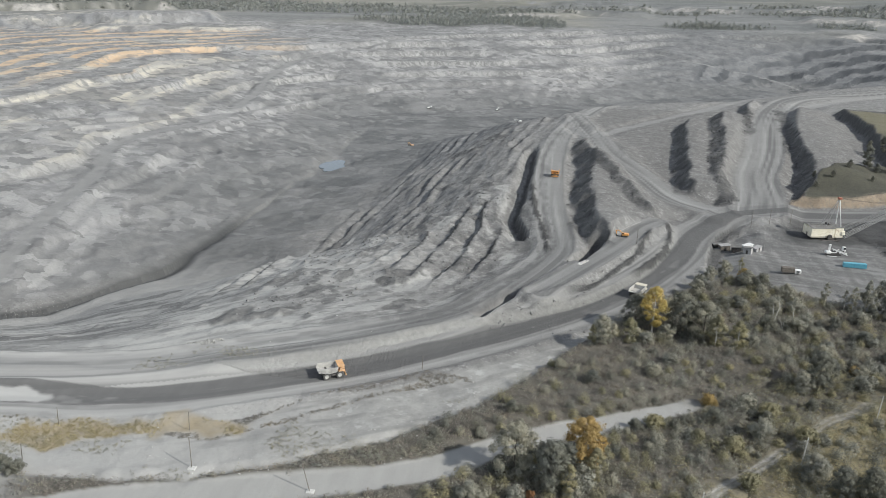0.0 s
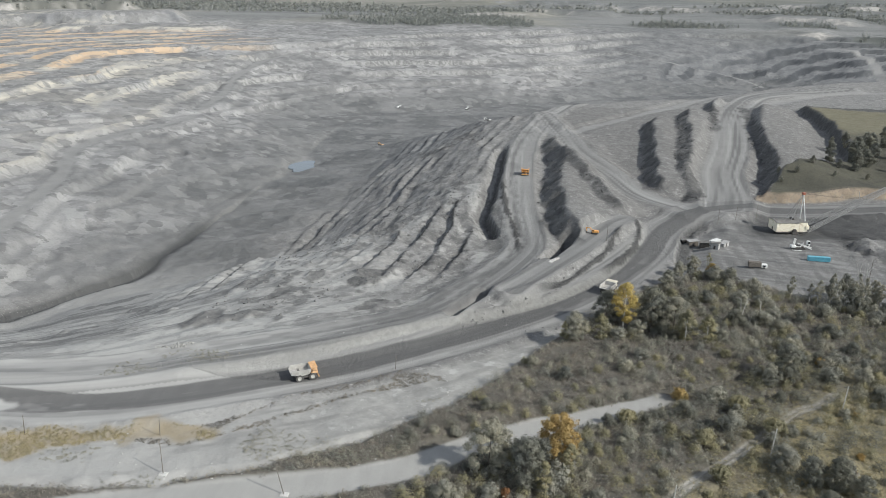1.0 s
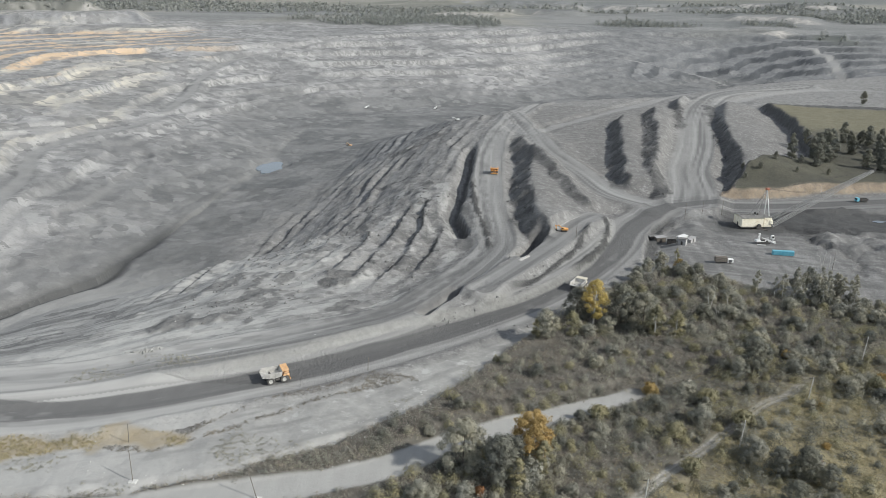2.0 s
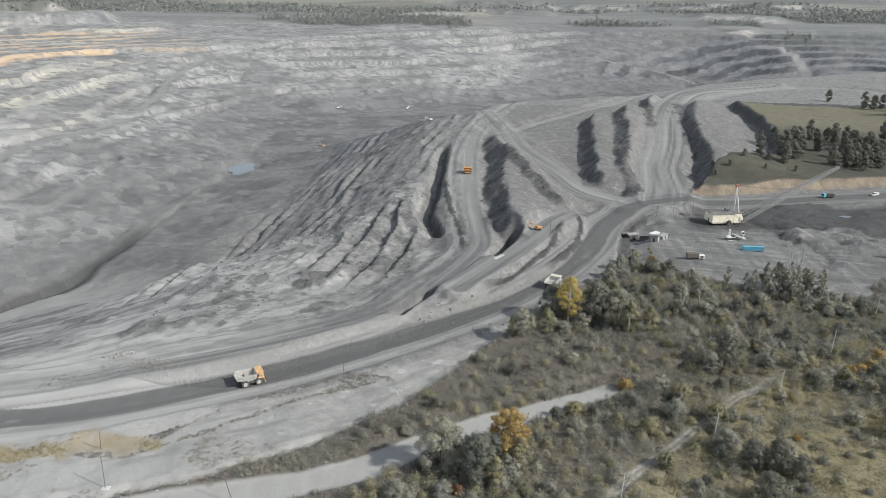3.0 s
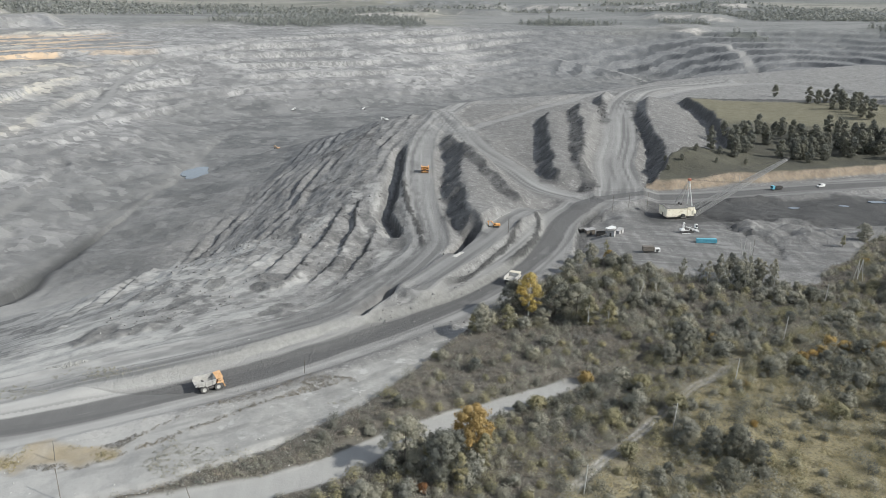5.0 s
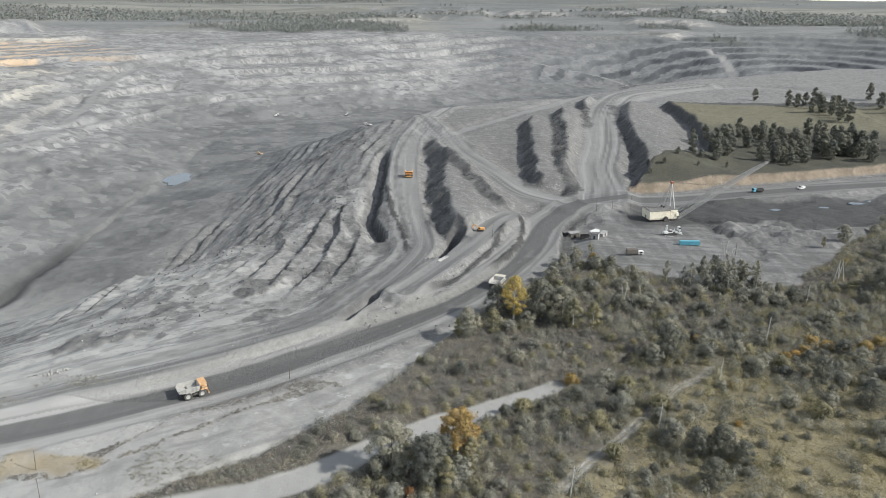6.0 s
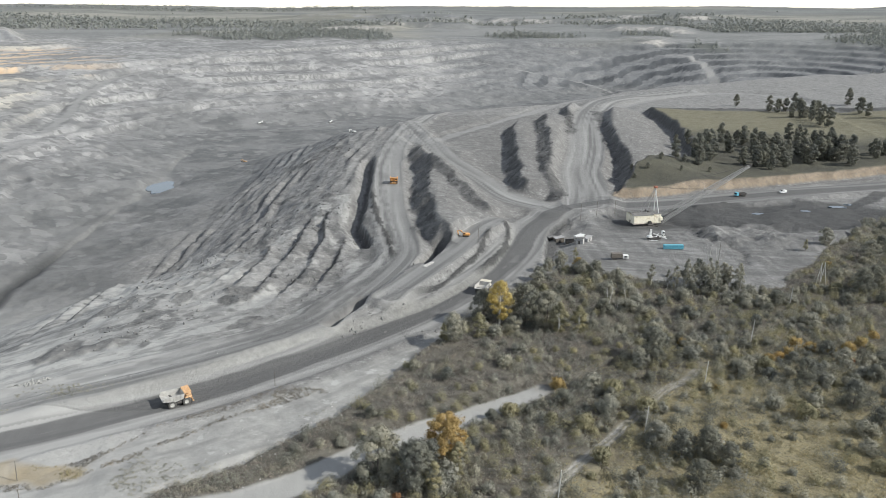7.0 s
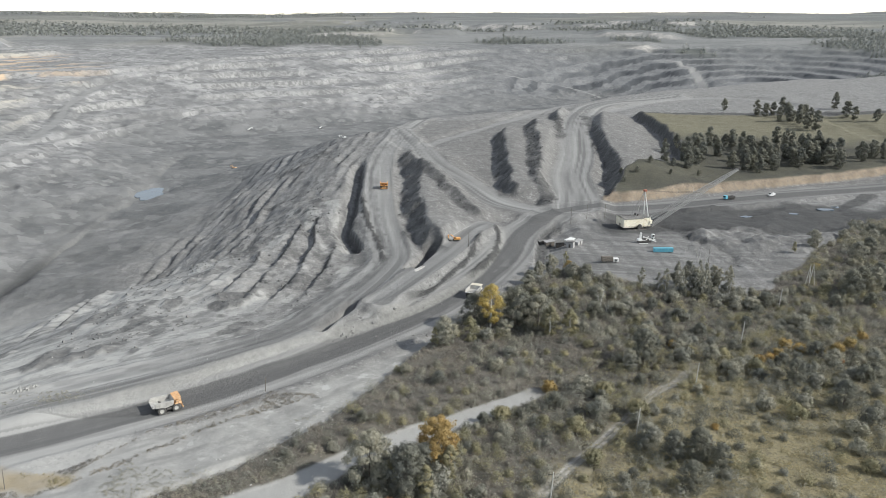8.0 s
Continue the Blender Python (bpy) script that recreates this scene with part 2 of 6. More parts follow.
    d_m, s_m = along(x, y, MIDDLE, 60)
    d_k, s_k = along(x, y, FORK, 60)
    d_s, s_s = along(x, y, STRIP, 80)
    wig = 0.8 * fbm(x, y, 25, 2, 3)
    a_h, a_u, a_m, a_k, a_s = (np.abs(v) + wig for v in (d_h, d_u, d_m, d_k, d_s))
    beds = ((a_h, 13.0, 0.0, 8.0), (a_u, 9.0, 1.6, 9.0), (a_k, 9.0, 2.5, 10.0), (a_s, 15.0, 3.0, 12.0), (a_m, 6.0, 3.0, 5.0))
    for dist, half, level, edge in beds:
        k = (1 - step(half, half + edge, dist)) * (1 - fall * step(4, 22, beyond))
        z = z * (1 - k) + (level + rolling * 0.9) * k
    # terrace above the haul road, its face, gashes and windrows
    reach = step(0, 0.35, s_b) * (1 - step(0.9, 1.0, s_b))
    face = (1 - step(0.0, 4.2, d_b + 0.8 * fbm(x, y, 9, 3, 3))) * (1 - step(10, 70, -d_b))
    z = z + 2.7 * face * reach
    m["bank"] = reach * step(-1.6, -0.4, d_b) * (1 - step(3.2, 4.2, d_b))
    for line, drop, run, out in GASHES:
        dd, ss = along(x, y, line, 40)
        dd = dd + 1.0 * fbm(x, y, 8, 2, 3)
        ends = step(0, 0.1, ss) * (1 - step(0.9, 1.0, ss))
        hole = step(-0.5, 0.4 + drop * 0.3, dd) * (1 - step(run, out, dd)) * ends
        z = z - drop * hole
        # the cut's shaded wall and floor join the dark mask
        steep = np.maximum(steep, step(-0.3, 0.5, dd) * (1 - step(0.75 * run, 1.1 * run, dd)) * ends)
    # shade along the tip heads' west sides, masked for near-black lines
    shade_line = zone * step(0.0, 0.03, saw) * (1 - step(0.07, 0.13, saw + 0.12 * fbm(x, y, 8, 1, 3))) * step(0.4, 0.7, big + 0.5 * fbm(x, y, 11, 3, 3))
    for line in WINDROWS:
        dd, ss = along(x, y, line, 30)
        z = z + 1.2 * np.exp(-((dd + fbm(x, y, 12, 1, 2)) / 0.95) ** 2) * step(0.05, 0.3, ss) * (0.9 + 0.8 * fbm(x, y, 6, 3, 2))
        # windrow shade drawn as a near-black line along the dark rubble
        shade_line = np.maximum(shade_line, (1 - step(1.1, 1.9, np.abs(dd) + 1.2 * fbm(x, y, 7, 2, 3))) * step(0.05, 0.3, ss) * (1 - step(0.92, 1.0, ss)))
    # low windrows on the flank towards the pit
    lanes = -d_u + 5 * fbm(x, y, 60, 1, 3)
    flank = step(14, 26, lanes) * (1 - step(85, 130, lanes)) * (1 - step(-60, -10, x)) * (d_u < 0)
    wave = lanes / 15.0 + 0.3 * fbm(x, y, 80, 5, 2)
    z = z + flank * 1.5 * (np.abs(2 * (wave - np.floor(wave)) - 1) - 0.5) * (0.5 + fbm(x, y, 40, 3, 3))
    knob = np.clip(fbm(x, y, 13, 4, 3) - 0.35, 0, 1)
    z = z + flank * 3 * knob
    steep = np.maximum(steep, flank * 0.8 * step(0.1, 0.3, fbm(x + 3, y, 13, 4, 3) * step(-0.1, 0.3, fbm(x, y, 50, 2, 2))))
    for dist, half in ((a_h, 14.0), (a_u, 10.0), (a_s, 16.0), (a_m, 7.5)):
        z = z + 0.75 * np.exp(-((dist - half) / 2.0) ** 2) * (0.7 + 0.6 * fbm(x, y, 14, 1, 2))
    for line, half in ((FAR_ROAD, 9.0), (WEST_ROAD, 9.0), (PALE_ROAD, 9.0), (BOWL_ROAD, 15.0), (LEDGE_ROAD, 5.0), (LOOP_ROAD, 7.0), (RAMP_ROAD, 6.0)):
        dd, ss = along(x, y, line, 60)
        k = 1 - step(half, half * 2.2, np.abs(dd))
        m["far_road"] = np.maximum(m.get("far_road", 0), 0.85 * (1 - step(half * 0.45, half * 0.9, np.abs(dd) + 3 * fbm(x, y, 30, 1, 2))))
        bed = np.interp(ss * (len(line) - 1), range(len(line)), line[:, 2]) + 0.5 * fbm(x, y, 20, 1, 2) if line.shape[1] > 2 else z - 2.0
        z = z * (1 - k) + bed * k
    m["haul"] = 1 - step(11, 14, a_h)
    m["sooty"] = m["haul"] * step(55, 125, x)
    m["haul_mid"] = 1 - step(5.0, 5.9, a_h + 1.4 * fbm(x, y, 30, 4, 3))
    m["upper_mid"] = (1 - step(3.2, 4.4, np.abs(d_u + 1.0) + 1.2 * fbm(x, y, 35, 1, 3))) * (1 - step(400, 520, y))
    m["road"] = np.maximum.reduce([1 - step(9, 12, a_u), 1 - step(7, 11, a_k), 1 - step(13, 17, a_s), 1 - step(6, 8, a_m)])
    rut = np.zeros(x.shape)
    for dist, share, long, on in ((d_h, s_h, 1500, a_h < 16), (d_u, s_u, 1400, a_u < 14), (d_k, s_k, 370, a_k < 12), (d_s, s_s, 660, a_s < 20), (d_m, s_m, 180, a_m < 9)):
        lane = 0.6 * vnoise(dist, share * long * 0.012, 1.5, 1) + 0.4 * vnoise(dist, share * long * 0.02, 3.4, 3)
        rut = np.where(on, lane, rut)
    side_lane = 0.55 * vnoise(d_u, s_u * 120, 3.2, 2) + 0.45 * vnoise(d_u, s_u * 220, 1.6, 4)
    south_lane = 0.55 * vnoise(d_h, s_h * 110, 3.6, 5) + 0.45 * vnoise(d_h, s_h * 240, 1.5, 0)
    track_marks = 0.5 * vnoise(x * 0.12 + y * 0.05, y + 0.3 * x, 2.2, 1) + 0.5 * vnoise(x, y * 0.15 - x * 0.1, 2.6, 3)
    m["strip"] = np.where((d_h > 0) & (x < 70), np.where(d_h < 75, 0.5 + 0.55 * (south_lane - 0.5), 0.5), np.where((d_u < 0) & (d_u > -150), side_lane, 0.5))
    m["strip"] = np.where((x > 95) & (y > 330) & (y < 475) & (d_h > 12), 0.5 + 1.1 * (track_marks - 0.5), m["strip"])
    m["rut"] = rut
    d_g, s_g = along(x, y, curve([(-165, 168), (-149, 173), (-131, 178), (-114, 184), (-97, 189), (-86, 186)]), 40)
    m["dry"] = (1 - step(2.0, 6.5, np.abs(d_g) + 6 * fbm(x, y, 14, 4, 3))) * (0.5 + 0.45 * vnoise(x, y, 4, 2))
    m["pale"] = (1 - step(-6, 0, d_h * -1 + 14)) * (d_h > 0) * (x < 60) * (y < 300) * (y > 60)
    m["flank"] = (1 - step(-95, -30, x)) * (1 - step(330, 440, y + 0.3 * x)) * ((d_u < 0) | (y < 220)) * east
    blot = fbm(d_u * 1.0, s_u * 330, 15, 3, 4)
    where = (d_u < -13) * (d_u > -170) * (x < 30) * (y < 520) * (d > 40)
    m["blot"] = where * step(0.25, 0.30, blot)
    m["gleam"] = where * step(0.28, 0.34, -blot)
    # creek bed at the foot of the west wall
    bed = np.exp(-((d_v - 8 * wob) / (5.0 + 3.0 * fbm(x, y, 40, 1, 3))) ** 2) * step(320, 350, y) * (1 - step(520, 640, y)) * (d < 40)
    z = z - 2.2 * bed
    m["creek"] = bed
    # small tracks
    d_t, s_t = along(x, y, TRACK, 40)
    d_p, s_p = along(x, y, PATHWAY, 40)
    t_w = 5.6 - 3.4 * s_t
    m["track"] = (1 - step(t_w, t_w + 1.6, np.abs(d_t) + wig)) * (1 - 0.6 * step(0.9, 1.0, s_t))
    m["path"] = (1 - step(0.5, 1.15, np.abs(np.abs(d_p) - 0.9) + 0.5 * wig)) * (0.75 + 0.5 * fbm(x, y, 6, 2, 3)) * (1 - step(0.62, 0.72, s_p))
    m["clear"] = np.maximum((1 - step(1.7, 2.5, np.abs(d_p))) * (s_p < 0.7), 1 - step(t_w + 1.2, t_w + 2.6, np.abs(d_t)))
    soft = np.maximum(m["track"], m["path"])
    z = z - 0.25 * soft
    # small relief everywhere but on the roads
    hard = np.maximum.reduce([m["haul"], m["road"], soft])
    z = z + (1 - hard) * (0.35 * fbm(x, y, 7, 1, 3) + 0.9 * fbm(x, y, 28, 5, 3)) + 0.05 * fbm(x, y, 3, 2, 2)
    z = z + step(0.2, 0.8, m["west"]) * (0.5 * fbm(x, y, 34, 3, 3) + 0.8 * fbm(x, y, 10, 1, 3))
    # scrub and woods south of the haul road, on a low bank
    edge = np.interp(x, [-145, -132, -114, -91, -73, -57, -36, -15, 0, 17, 30, 44, 71, 90, 112, 136, 155, 185, 205, 240, 305, 420],
                     [160, 157, 156, 160, 168, 180, 191, 213, 232, 262, 280, 302, 334, 350, 338, 318, 306, 314, 338, 368, 424, 465])
    edge = edge + 3.5 * fbm(x, y, 18, 1, 3)
    inside = 1 - step(-1.2, 1.6, y - edge)
    d_a, s_a = along(x, y, PAVED, 40)
    m["paved"] = 1 - step(5.0, 5.3, np.abs(d_a - 5.4))
    west_end = step(-62, -40, x - (y - 170) * 0.55 + 8 * fbm(x, y, 20, 2, 2))
    strip = (d_t < 0) * step(-150, -120, x) * (y > 120)
    m["scrub"] = inside * np.maximum(west_end, strip) * (1 - m["track"]) * (1 - m["paved"])
    z = z + 1.7 * inside * (d_t < 0) * step(6, 9, np.abs(d_t)) * step(-60, 10, x)
    z = z - 1.2 * np.exp(-((y - edge - 1.0) / 1.6) ** 2) * (x < -30) * (x > -140)
    yard = np.minimum(np.hypot((x - 158) / 1.35, y - 385), np.hypot((x - 250) / 2.0, y - 425)) + 7 * fbm(x, y, 30, 2, 3)
    m["yard"] = (1 - step(48, 62, yard)) * (1 - m["haul"])
    m["coal"] = (1 - step(0.85, 1.25, np.hypot((x - 252) / 100, (y - 436) / 36) + 0.4 * fbm(x, y, 25, 3, 3))) * (1 - m["haul"]) * (1 - inside)
    d_l, s_l = along(x, y, curve([(350, 490), (312, 462), (268, 446), (226, 441), (195, 428)]), 40)
    m["coal"] = np.maximum(m["coal"], 0.9 * (1 - step(3.5, 6.5, np.abs(d_l) + 1.5 * fbm(x, y, 15, 2, 2))))
    for hx, hy, hr, hh in ((258, 390, 9, 3.5), (272, 397, 8, 3.0), (214, 380, 9, 3.0), (186, 404, 8, 2.5), (281, 402, 9, 3.2), (232, 372, 10, 2.5), (246, 383, 6, 2.5)):
        z = z + hh * np.exp(-(((x - hx) / hr) ** 2 + ((y - hy) / (hr * 0.8)) ** 2)) * (1 + 0.5 * fbm(x, y, 6, 1, 3))
    lumpy = np.maximum(m["coal"], m["yard"] * step(180, 205, x)) * (1 - inside)
    z = z + lumpy * (0.9 * fbm(x, y, 16, 3, 4) + 1.6 * np.clip(fbm(x, y, 26, 5, 3) - 0.15, 0, 1))
    z = z + 2.0 * np.exp(-((d_h - 18 + 2 * fbm(x, y, 20, 1, 2)) / 2.6) ** 2) * step(165, 185, x) * (1 - step(380, 430, x)) * (0.7 + 0.7 * fbm(x, y, 7, 4, 3))
    # dark oval patch beside the forest edge, drawn with the coal tone
    dark_patch = 1 - step(0.6, 1.1, np.hypot((x - 15) / 8, (y - 252) / 9) + 0.3 * fbm(x, y, 12, 2, 3))
    m["coal"] = np.maximum(m["coal"], 0.6 * dark_patch * (1 - inside))
    rough = (1 - step(10, 34, np.hypot((x - 206) / 1.6, y - 398))) * (1 - m["haul"])
    z = z + rough * (2.6 * fbm(x, y, 14, 2, 4) + 1.2 * fbm(x, y, 5, 4, 3) + 1.0)
    d_d, s_d = along(x, y, curve([(176, 440), (184, 418), (180, 395), (190, 372), (184, 352)]), 40)
    z = z - 1.2 * np.exp(-((d_d + 4 * fbm(x, y, 14, 1, 4)) / 3.5) ** 2)
    steep = np.maximum(steep, 0.7 * (1 - step(1, 5, np.abs(d_d + 4 * fbm(x, y, 14, 1, 4)) + 3 * fbm(x, y, 6, 3, 3))))
    # the pond's basin on the pit floor
    basin = 1 - step(0.75, 1.25, np.hypot((x + 235) / 18, (y - 808) / 34) + 0.15 * fbm(x, y, 20, 3, 3))
    z = z * (1 - basin) - 61.5 * basin
    # puddles in hollows
    for px, py, pr in ((237, 399, 6), (238, 447, 5), (299, 461, 7), (271, 449, 4), (312, 468, 5)):
        z = z - 0.9 * np.exp(-(((x - px) / (pr * 1.5)) ** 2 + ((y - py) / pr) ** 2))
    # rough, blotchy pit floor
    low = east * (1 - step(60, 150, d)) * step(400, 480, y) * (1 - basin)
    z = z + low * (2.4 * fbm(x, y, 55, 1, 4) + 0.8 * fbm(x, y, 12, 3, 3))
    ragged = np.clip(steep + 0.6 * zone, 0, 1) * (1 - hard)
    z = z + ragged * (1.5 * (0.42 - np.abs(fbm(x, y, 11, 3, 4))) + 0.8 * fbm(x, y, 4.5, 1, 3))
    m["steep"], m["shade_line"] = steep, shade_line
    m["floor"] = np.where(east, 1 - step(40, 130, d + 45 * fbm(x, y, 90, 4, 4)), 0.8 * (1 - step(5, 75 + 60 * step(850, 1100, y), d + 55 * fbm(x, y, 80, 3, 4)))) * step(330, 480, y)
    m["heaps"] = step(-25, 10, -d_h) * step(15, 45, x + 6 * wob) * step(400, 450, y) * east * (1 - m["mesa"]) * (1 - m["road"]) * (y < 1100)
    m["floor"] = np.maximum(m["floor"], (1 - step(-55, -36, z + 10 * fbm(x, y, 130, 4, 4))) * step(480, 640, y))
    m["coaly"] = np.where(east, step(20, 70, beyond), step(0.0, 0.14, x / np.maximum(y, 1) + 0.06 * fbm(x, y, 240, 2, 3))) * (r < 2100) * (y > 700)
    m["scar"] = (1 - step(0.5, 1.0, np.hypot((x - 95) / 52, (y - 1830) / 200) + 0.55 * fbm(x, y, 60, 4, 4))) * (m["west"] > 0.5)
    turn = -x / np.maximum(y, 1)
    m["sand"] = np.where(~east, step(0.36, 0.5, turn + 0.06 * wob) * step(-30, -8, z) * (0.2 + 0.8 * step(0.6, 0.7, steps - np.floor(steps))), 0)
    m["ochre"] = np.where(~east, step(0.33, 0.45, turn + 0.05 * wob) * step(8, 14, z + 2 * wob) * (1 - step(34, 40, z + 2 * wob)) * step(0.56, 0.64, steps - np.floor(steps)), 0)
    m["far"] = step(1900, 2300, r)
    return z, m

# ---- materials ----
class Mat:
    """A node material with a Principled shader and short ways to add nodes."""

    def __init__(self, name, rough=0.9, metal=0.0):
        self.mat = bpy.data.materials.new(name)
        self.mat.use_nodes = True
        self.nodes, self.links = self.mat.node_tree.nodes, self.mat.node_tree.links
        self.bsdf = self.nodes["Principled BSDF"]
        self.bsdf.inputs["Roughness"].default_value = rough
        self.bsdf.inputs["Metallic"].default_value = metal
        self.bsdf.inputs["Specular IOR Level"].default_value = 0.25

    def put(self, socket, value):
        if isinstance(value, bpy.types.NodeSocket):
            self.links.new(value, socket)
        elif isinstance(value, (tuple, list)):
            socket.default_value = (*value, 1.0) if len(value) == 3 and socket.type == "RGBA" else value
        else:
            socket.default_value = value

    def coords(self, kind="Object"):
        return self.nodes.new("ShaderNodeTexCoord").outputs[kind]

    def noise(self, scale, detail=5.0, vector=None, rough=0.6, stretch=None):
        n = self.nodes.new("ShaderNodeTexNoise")
        n.inputs["Scale"].default_value, n.inputs["Detail"].default_value, n.inputs["Roughness"].default_value = scale, detail, rough
        v = vector or self.coords()
        if stretch:
            mp = self.nodes.new("ShaderNodeMapping")
            mp.inputs["Scale"].default_value = stretch
            self.links.new(v, mp.inputs[0])
            v = mp.outputs[0]
        self.links.new(v, n.inputs["Vector"])
        return n.outputs["Fac"]

    def ramp(self, value, lo, hi, a=0.0, b=1.0):
        n = self.nodes.new("ShaderNodeMapRange")
        for k, v in enumerate((value, lo, hi, a, b)):
            self.put(n.inputs[k], v)
        return n.outputs[0]

    def mix(self, fac, a, b, how="MIX"):
        n = self.nodes.new("ShaderNodeMix")
        n.data_type, n.blend_type = "RGBA", how
        self.put(n.inputs[0], fac)
        self.put(n.inputs[6], a)
        self.put(n.inputs[7], b)
        return n.outputs[2]

    def math(self, how, a, b=0.0):
        n = self.nodes.new("ShaderNodeMath")
        n.operation = how
        self.put(n.inputs[0], a)
        self.put(n.inputs[1], b)
        return n.outputs[0]

    def cells(self, scale, warp=0.35):
        """One random tone for each of many ragged blocks."""
        at = self.coords()
        bend = self.nodes.new("ShaderNodeTexNoise")
        bend.inputs["Scale"].default_value, bend.inputs["Detail"].default_value = scale * 2.2, 5
        self.links.new(at, bend.inputs["Vector"])
        add = self.nodes.new("ShaderNodeVectorMath")
        add.operation = "MULTIPLY_ADD"
        self.links.new(bend.outputs["Color"], add.inputs[0])
        add.inputs[1].default_value = (warp / scale * 3, warp / scale * 3, warp / scale)
        self.links.new(at, add.inputs[2])
        v = self.nodes.new("ShaderNodeTexVoronoi")
        v.inputs["Scale"].default_value = scale
        self.links.new(add.outputs[0], v.inputs["Vector"])
        sep = self.nodes.new("ShaderNodeSeparateColor")
        self.links.new(v.outputs["Color"], sep.inputs[0])
        return sep.outputs[0]

    def attr(self, name):
        n = self.nodes.new("ShaderNodeAttribute")
        n.attribute_name = name
        return n.outputs["Fac"]

    def random(self):
        return self.nodes.new("ShaderNodeObjectInfo").outputs["Random"]

    def island(self):
        return self.nodes.new("ShaderNodeNewGeometry").outputs["Random Per Island"]

    def bump(self, height, strength=0.5, distance=0.1):
        n = self.nodes.new("ShaderNodeBump")
        n.inputs["Strength"].default_value, n.inputs["Distance"].default_value = strength, distance
        self.links.new(height, n.inputs["Height"])
        self.links.new(n.outputs[0], self.bsdf.inputs["Normal"])

    def color(self, value):
        self.put(self.bsdf.inputs["Base Color"], value)
        return self


def ground_material():
    m = Mat("mine_ground", 0.95)
    fine, mid, wide = m.noise(1.1, 6), m.noise(0.16, 6), m.noise(0.03, 5)
    streak = m.noise(0.25, 4, stretch=(1, 0.22, 1))
    grit = m.noise(0.5, 8, rough=0.75)
    base = m.mix(wide, (0.178, 0.175, 0.171), (0.245, 0.242, 0.236))
    base = m.mix(m.ramp(mid, 0.36, 0.75), base, (0.295, 0.291, 0.283))
    base = m.mix(m.math("MULTIPLY", m.ramp(grit, 0.52, 0.70), 0.5), base, (0.10, 0.10, 0.10))
    base = m.mix(m.math("MULTIPLY", m.ramp(grit, 0.40, 0.30), 0.45), base, (0.38, 0.378, 0.366))
    base = m.mix(m.math("MULTIPLY", m.attr("heaps"), 0.55), base, m.mix(m.ramp(mid, 0.35, 0.65), (0.135, 0.131, 0.127), (0.19, 0.186, 0.18)))
    # rock of the far walls: pale, broken into blocks and scree of many tones
    vein = m.noise(0.05, 8, rough=0.7)
    blocks, shards = m.cells(0.028), m.cells(0.09)
    rock = m.mix(m.ramp(vein, 0.40, 0.60), (0.215, 0.215, 0.215), (0.30, 0.298, 0.296))
    rock = m.mix(m.math("MULTIPLY", m.ramp(blocks, 0.62, 0.68), 0.55), rock, (0.385, 0.382, 0.378))
    rock = m.mix(m.math("MULTIPLY", m.ramp(shards, 0.76, 0.80), 0.6), rock, (0.42, 0.418, 0.41))
    rock = m.mix(m.math("MULTIPLY", m.ramp(shards, 0.18, 0.14), 0.6), rock, (0.15, 0.151, 0.152))
    rock = m.mix(m.math("MULTIPLY", m.ramp(m.noise(0.011, 6), 0.46, 0.62), 0.7), rock, (0.165, 0.167, 0.168))
    rock = m.mix(m.math("MULTIPLY", m.ramp(grit, 0.5, 0.7), 0.45), rock, (0.13, 0.13, 0.13))
    base = m.mix(m.attr("west"), base, rock)
    base = m.mix(m.math("MULTIPLY", m.attr("coaly"), 0.8), base, m.mix(m.ramp(vein, 0.38, 0.62), (0.125, 0.13, 0.135), (0.215, 0.218, 0.22)))
    base = m.mix(m.math("MULTIPLY", m.attr("scar"), m.ramp(blocks, 0.2, 0.7, 0.4, 0.95)), base, m.mix(m.ramp(vein, 0.4, 0.6), (0.27, 0.267, 0.264), (0.40, 0.395, 0.388)))
    base = m.mix(m.attr("bowl"), base, m.mix(m.ramp(vein, 0.35, 0.65), (0.15, 0.156, 0.163), (0.24, 0.243, 0.245)))
    chutes = m.noise(0.16, 5, stretch=(1, 1, 0.15))
    base = m.mix(m.math("MULTIPLY", m.attr("face"), 0.6), base, m.mix(m.ramp(chutes, 0.44, 0.56), (0.19, 0.19, 0.188), (0.39, 0.388, 0.375)))
    # bowl bench faces: bench shadow painted in along with dark coal
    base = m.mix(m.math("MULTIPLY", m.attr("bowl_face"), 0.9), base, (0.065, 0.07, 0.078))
    layer = m.noise(0.03, 5, stretch=(0.25, 0.25, 6))
    sand = m.mix(m.ramp(layer, 0.40, 0.62), (0.37, 0.36, 0.335), (0.54, 0.505, 0.43))
    base = m.mix(m.math("MULTIPLY", m.attr("sand"), m.math("MULTIPLY", m.ramp(m.noise(0.012, 6, stretch=(0.6, 0.6, 3)), 0.42, 0.50), m.ramp(shards, 0.15, 0.6, 0.25, 1.0))), base, sand)
    base = m.mix(m.math("MULTIPLY", m.attr("ochre"), m.math("MULTIPLY", m.ramp(m.noise(0.008, 5), 0.42, 0.48), m.ramp(shards, 0.1, 0.5, 0.4, 1.0))), base, m.mix(layer, (0.50, 0.36, 0.24), (0.62, 0.50, 0.37)))
    # dark coal dust on floor
    base = m.mix(m.math("MULTIPLY", m.attr("floor"), 0.75), base, m.mix(m.ramp(m.noise(0.022, 9, rough=0.62), 0.44, 0.56), (0.12, 0.124, 0.125), (0.195, 0.197, 0.196)))
    base = m.mix(m.math("MULTIPLY", m.math("MULTIPLY", m.attr("floor"), m.ramp(shards, 0.78, 0.9)), 0.35), base, (0.30, 0.30, 0.296))
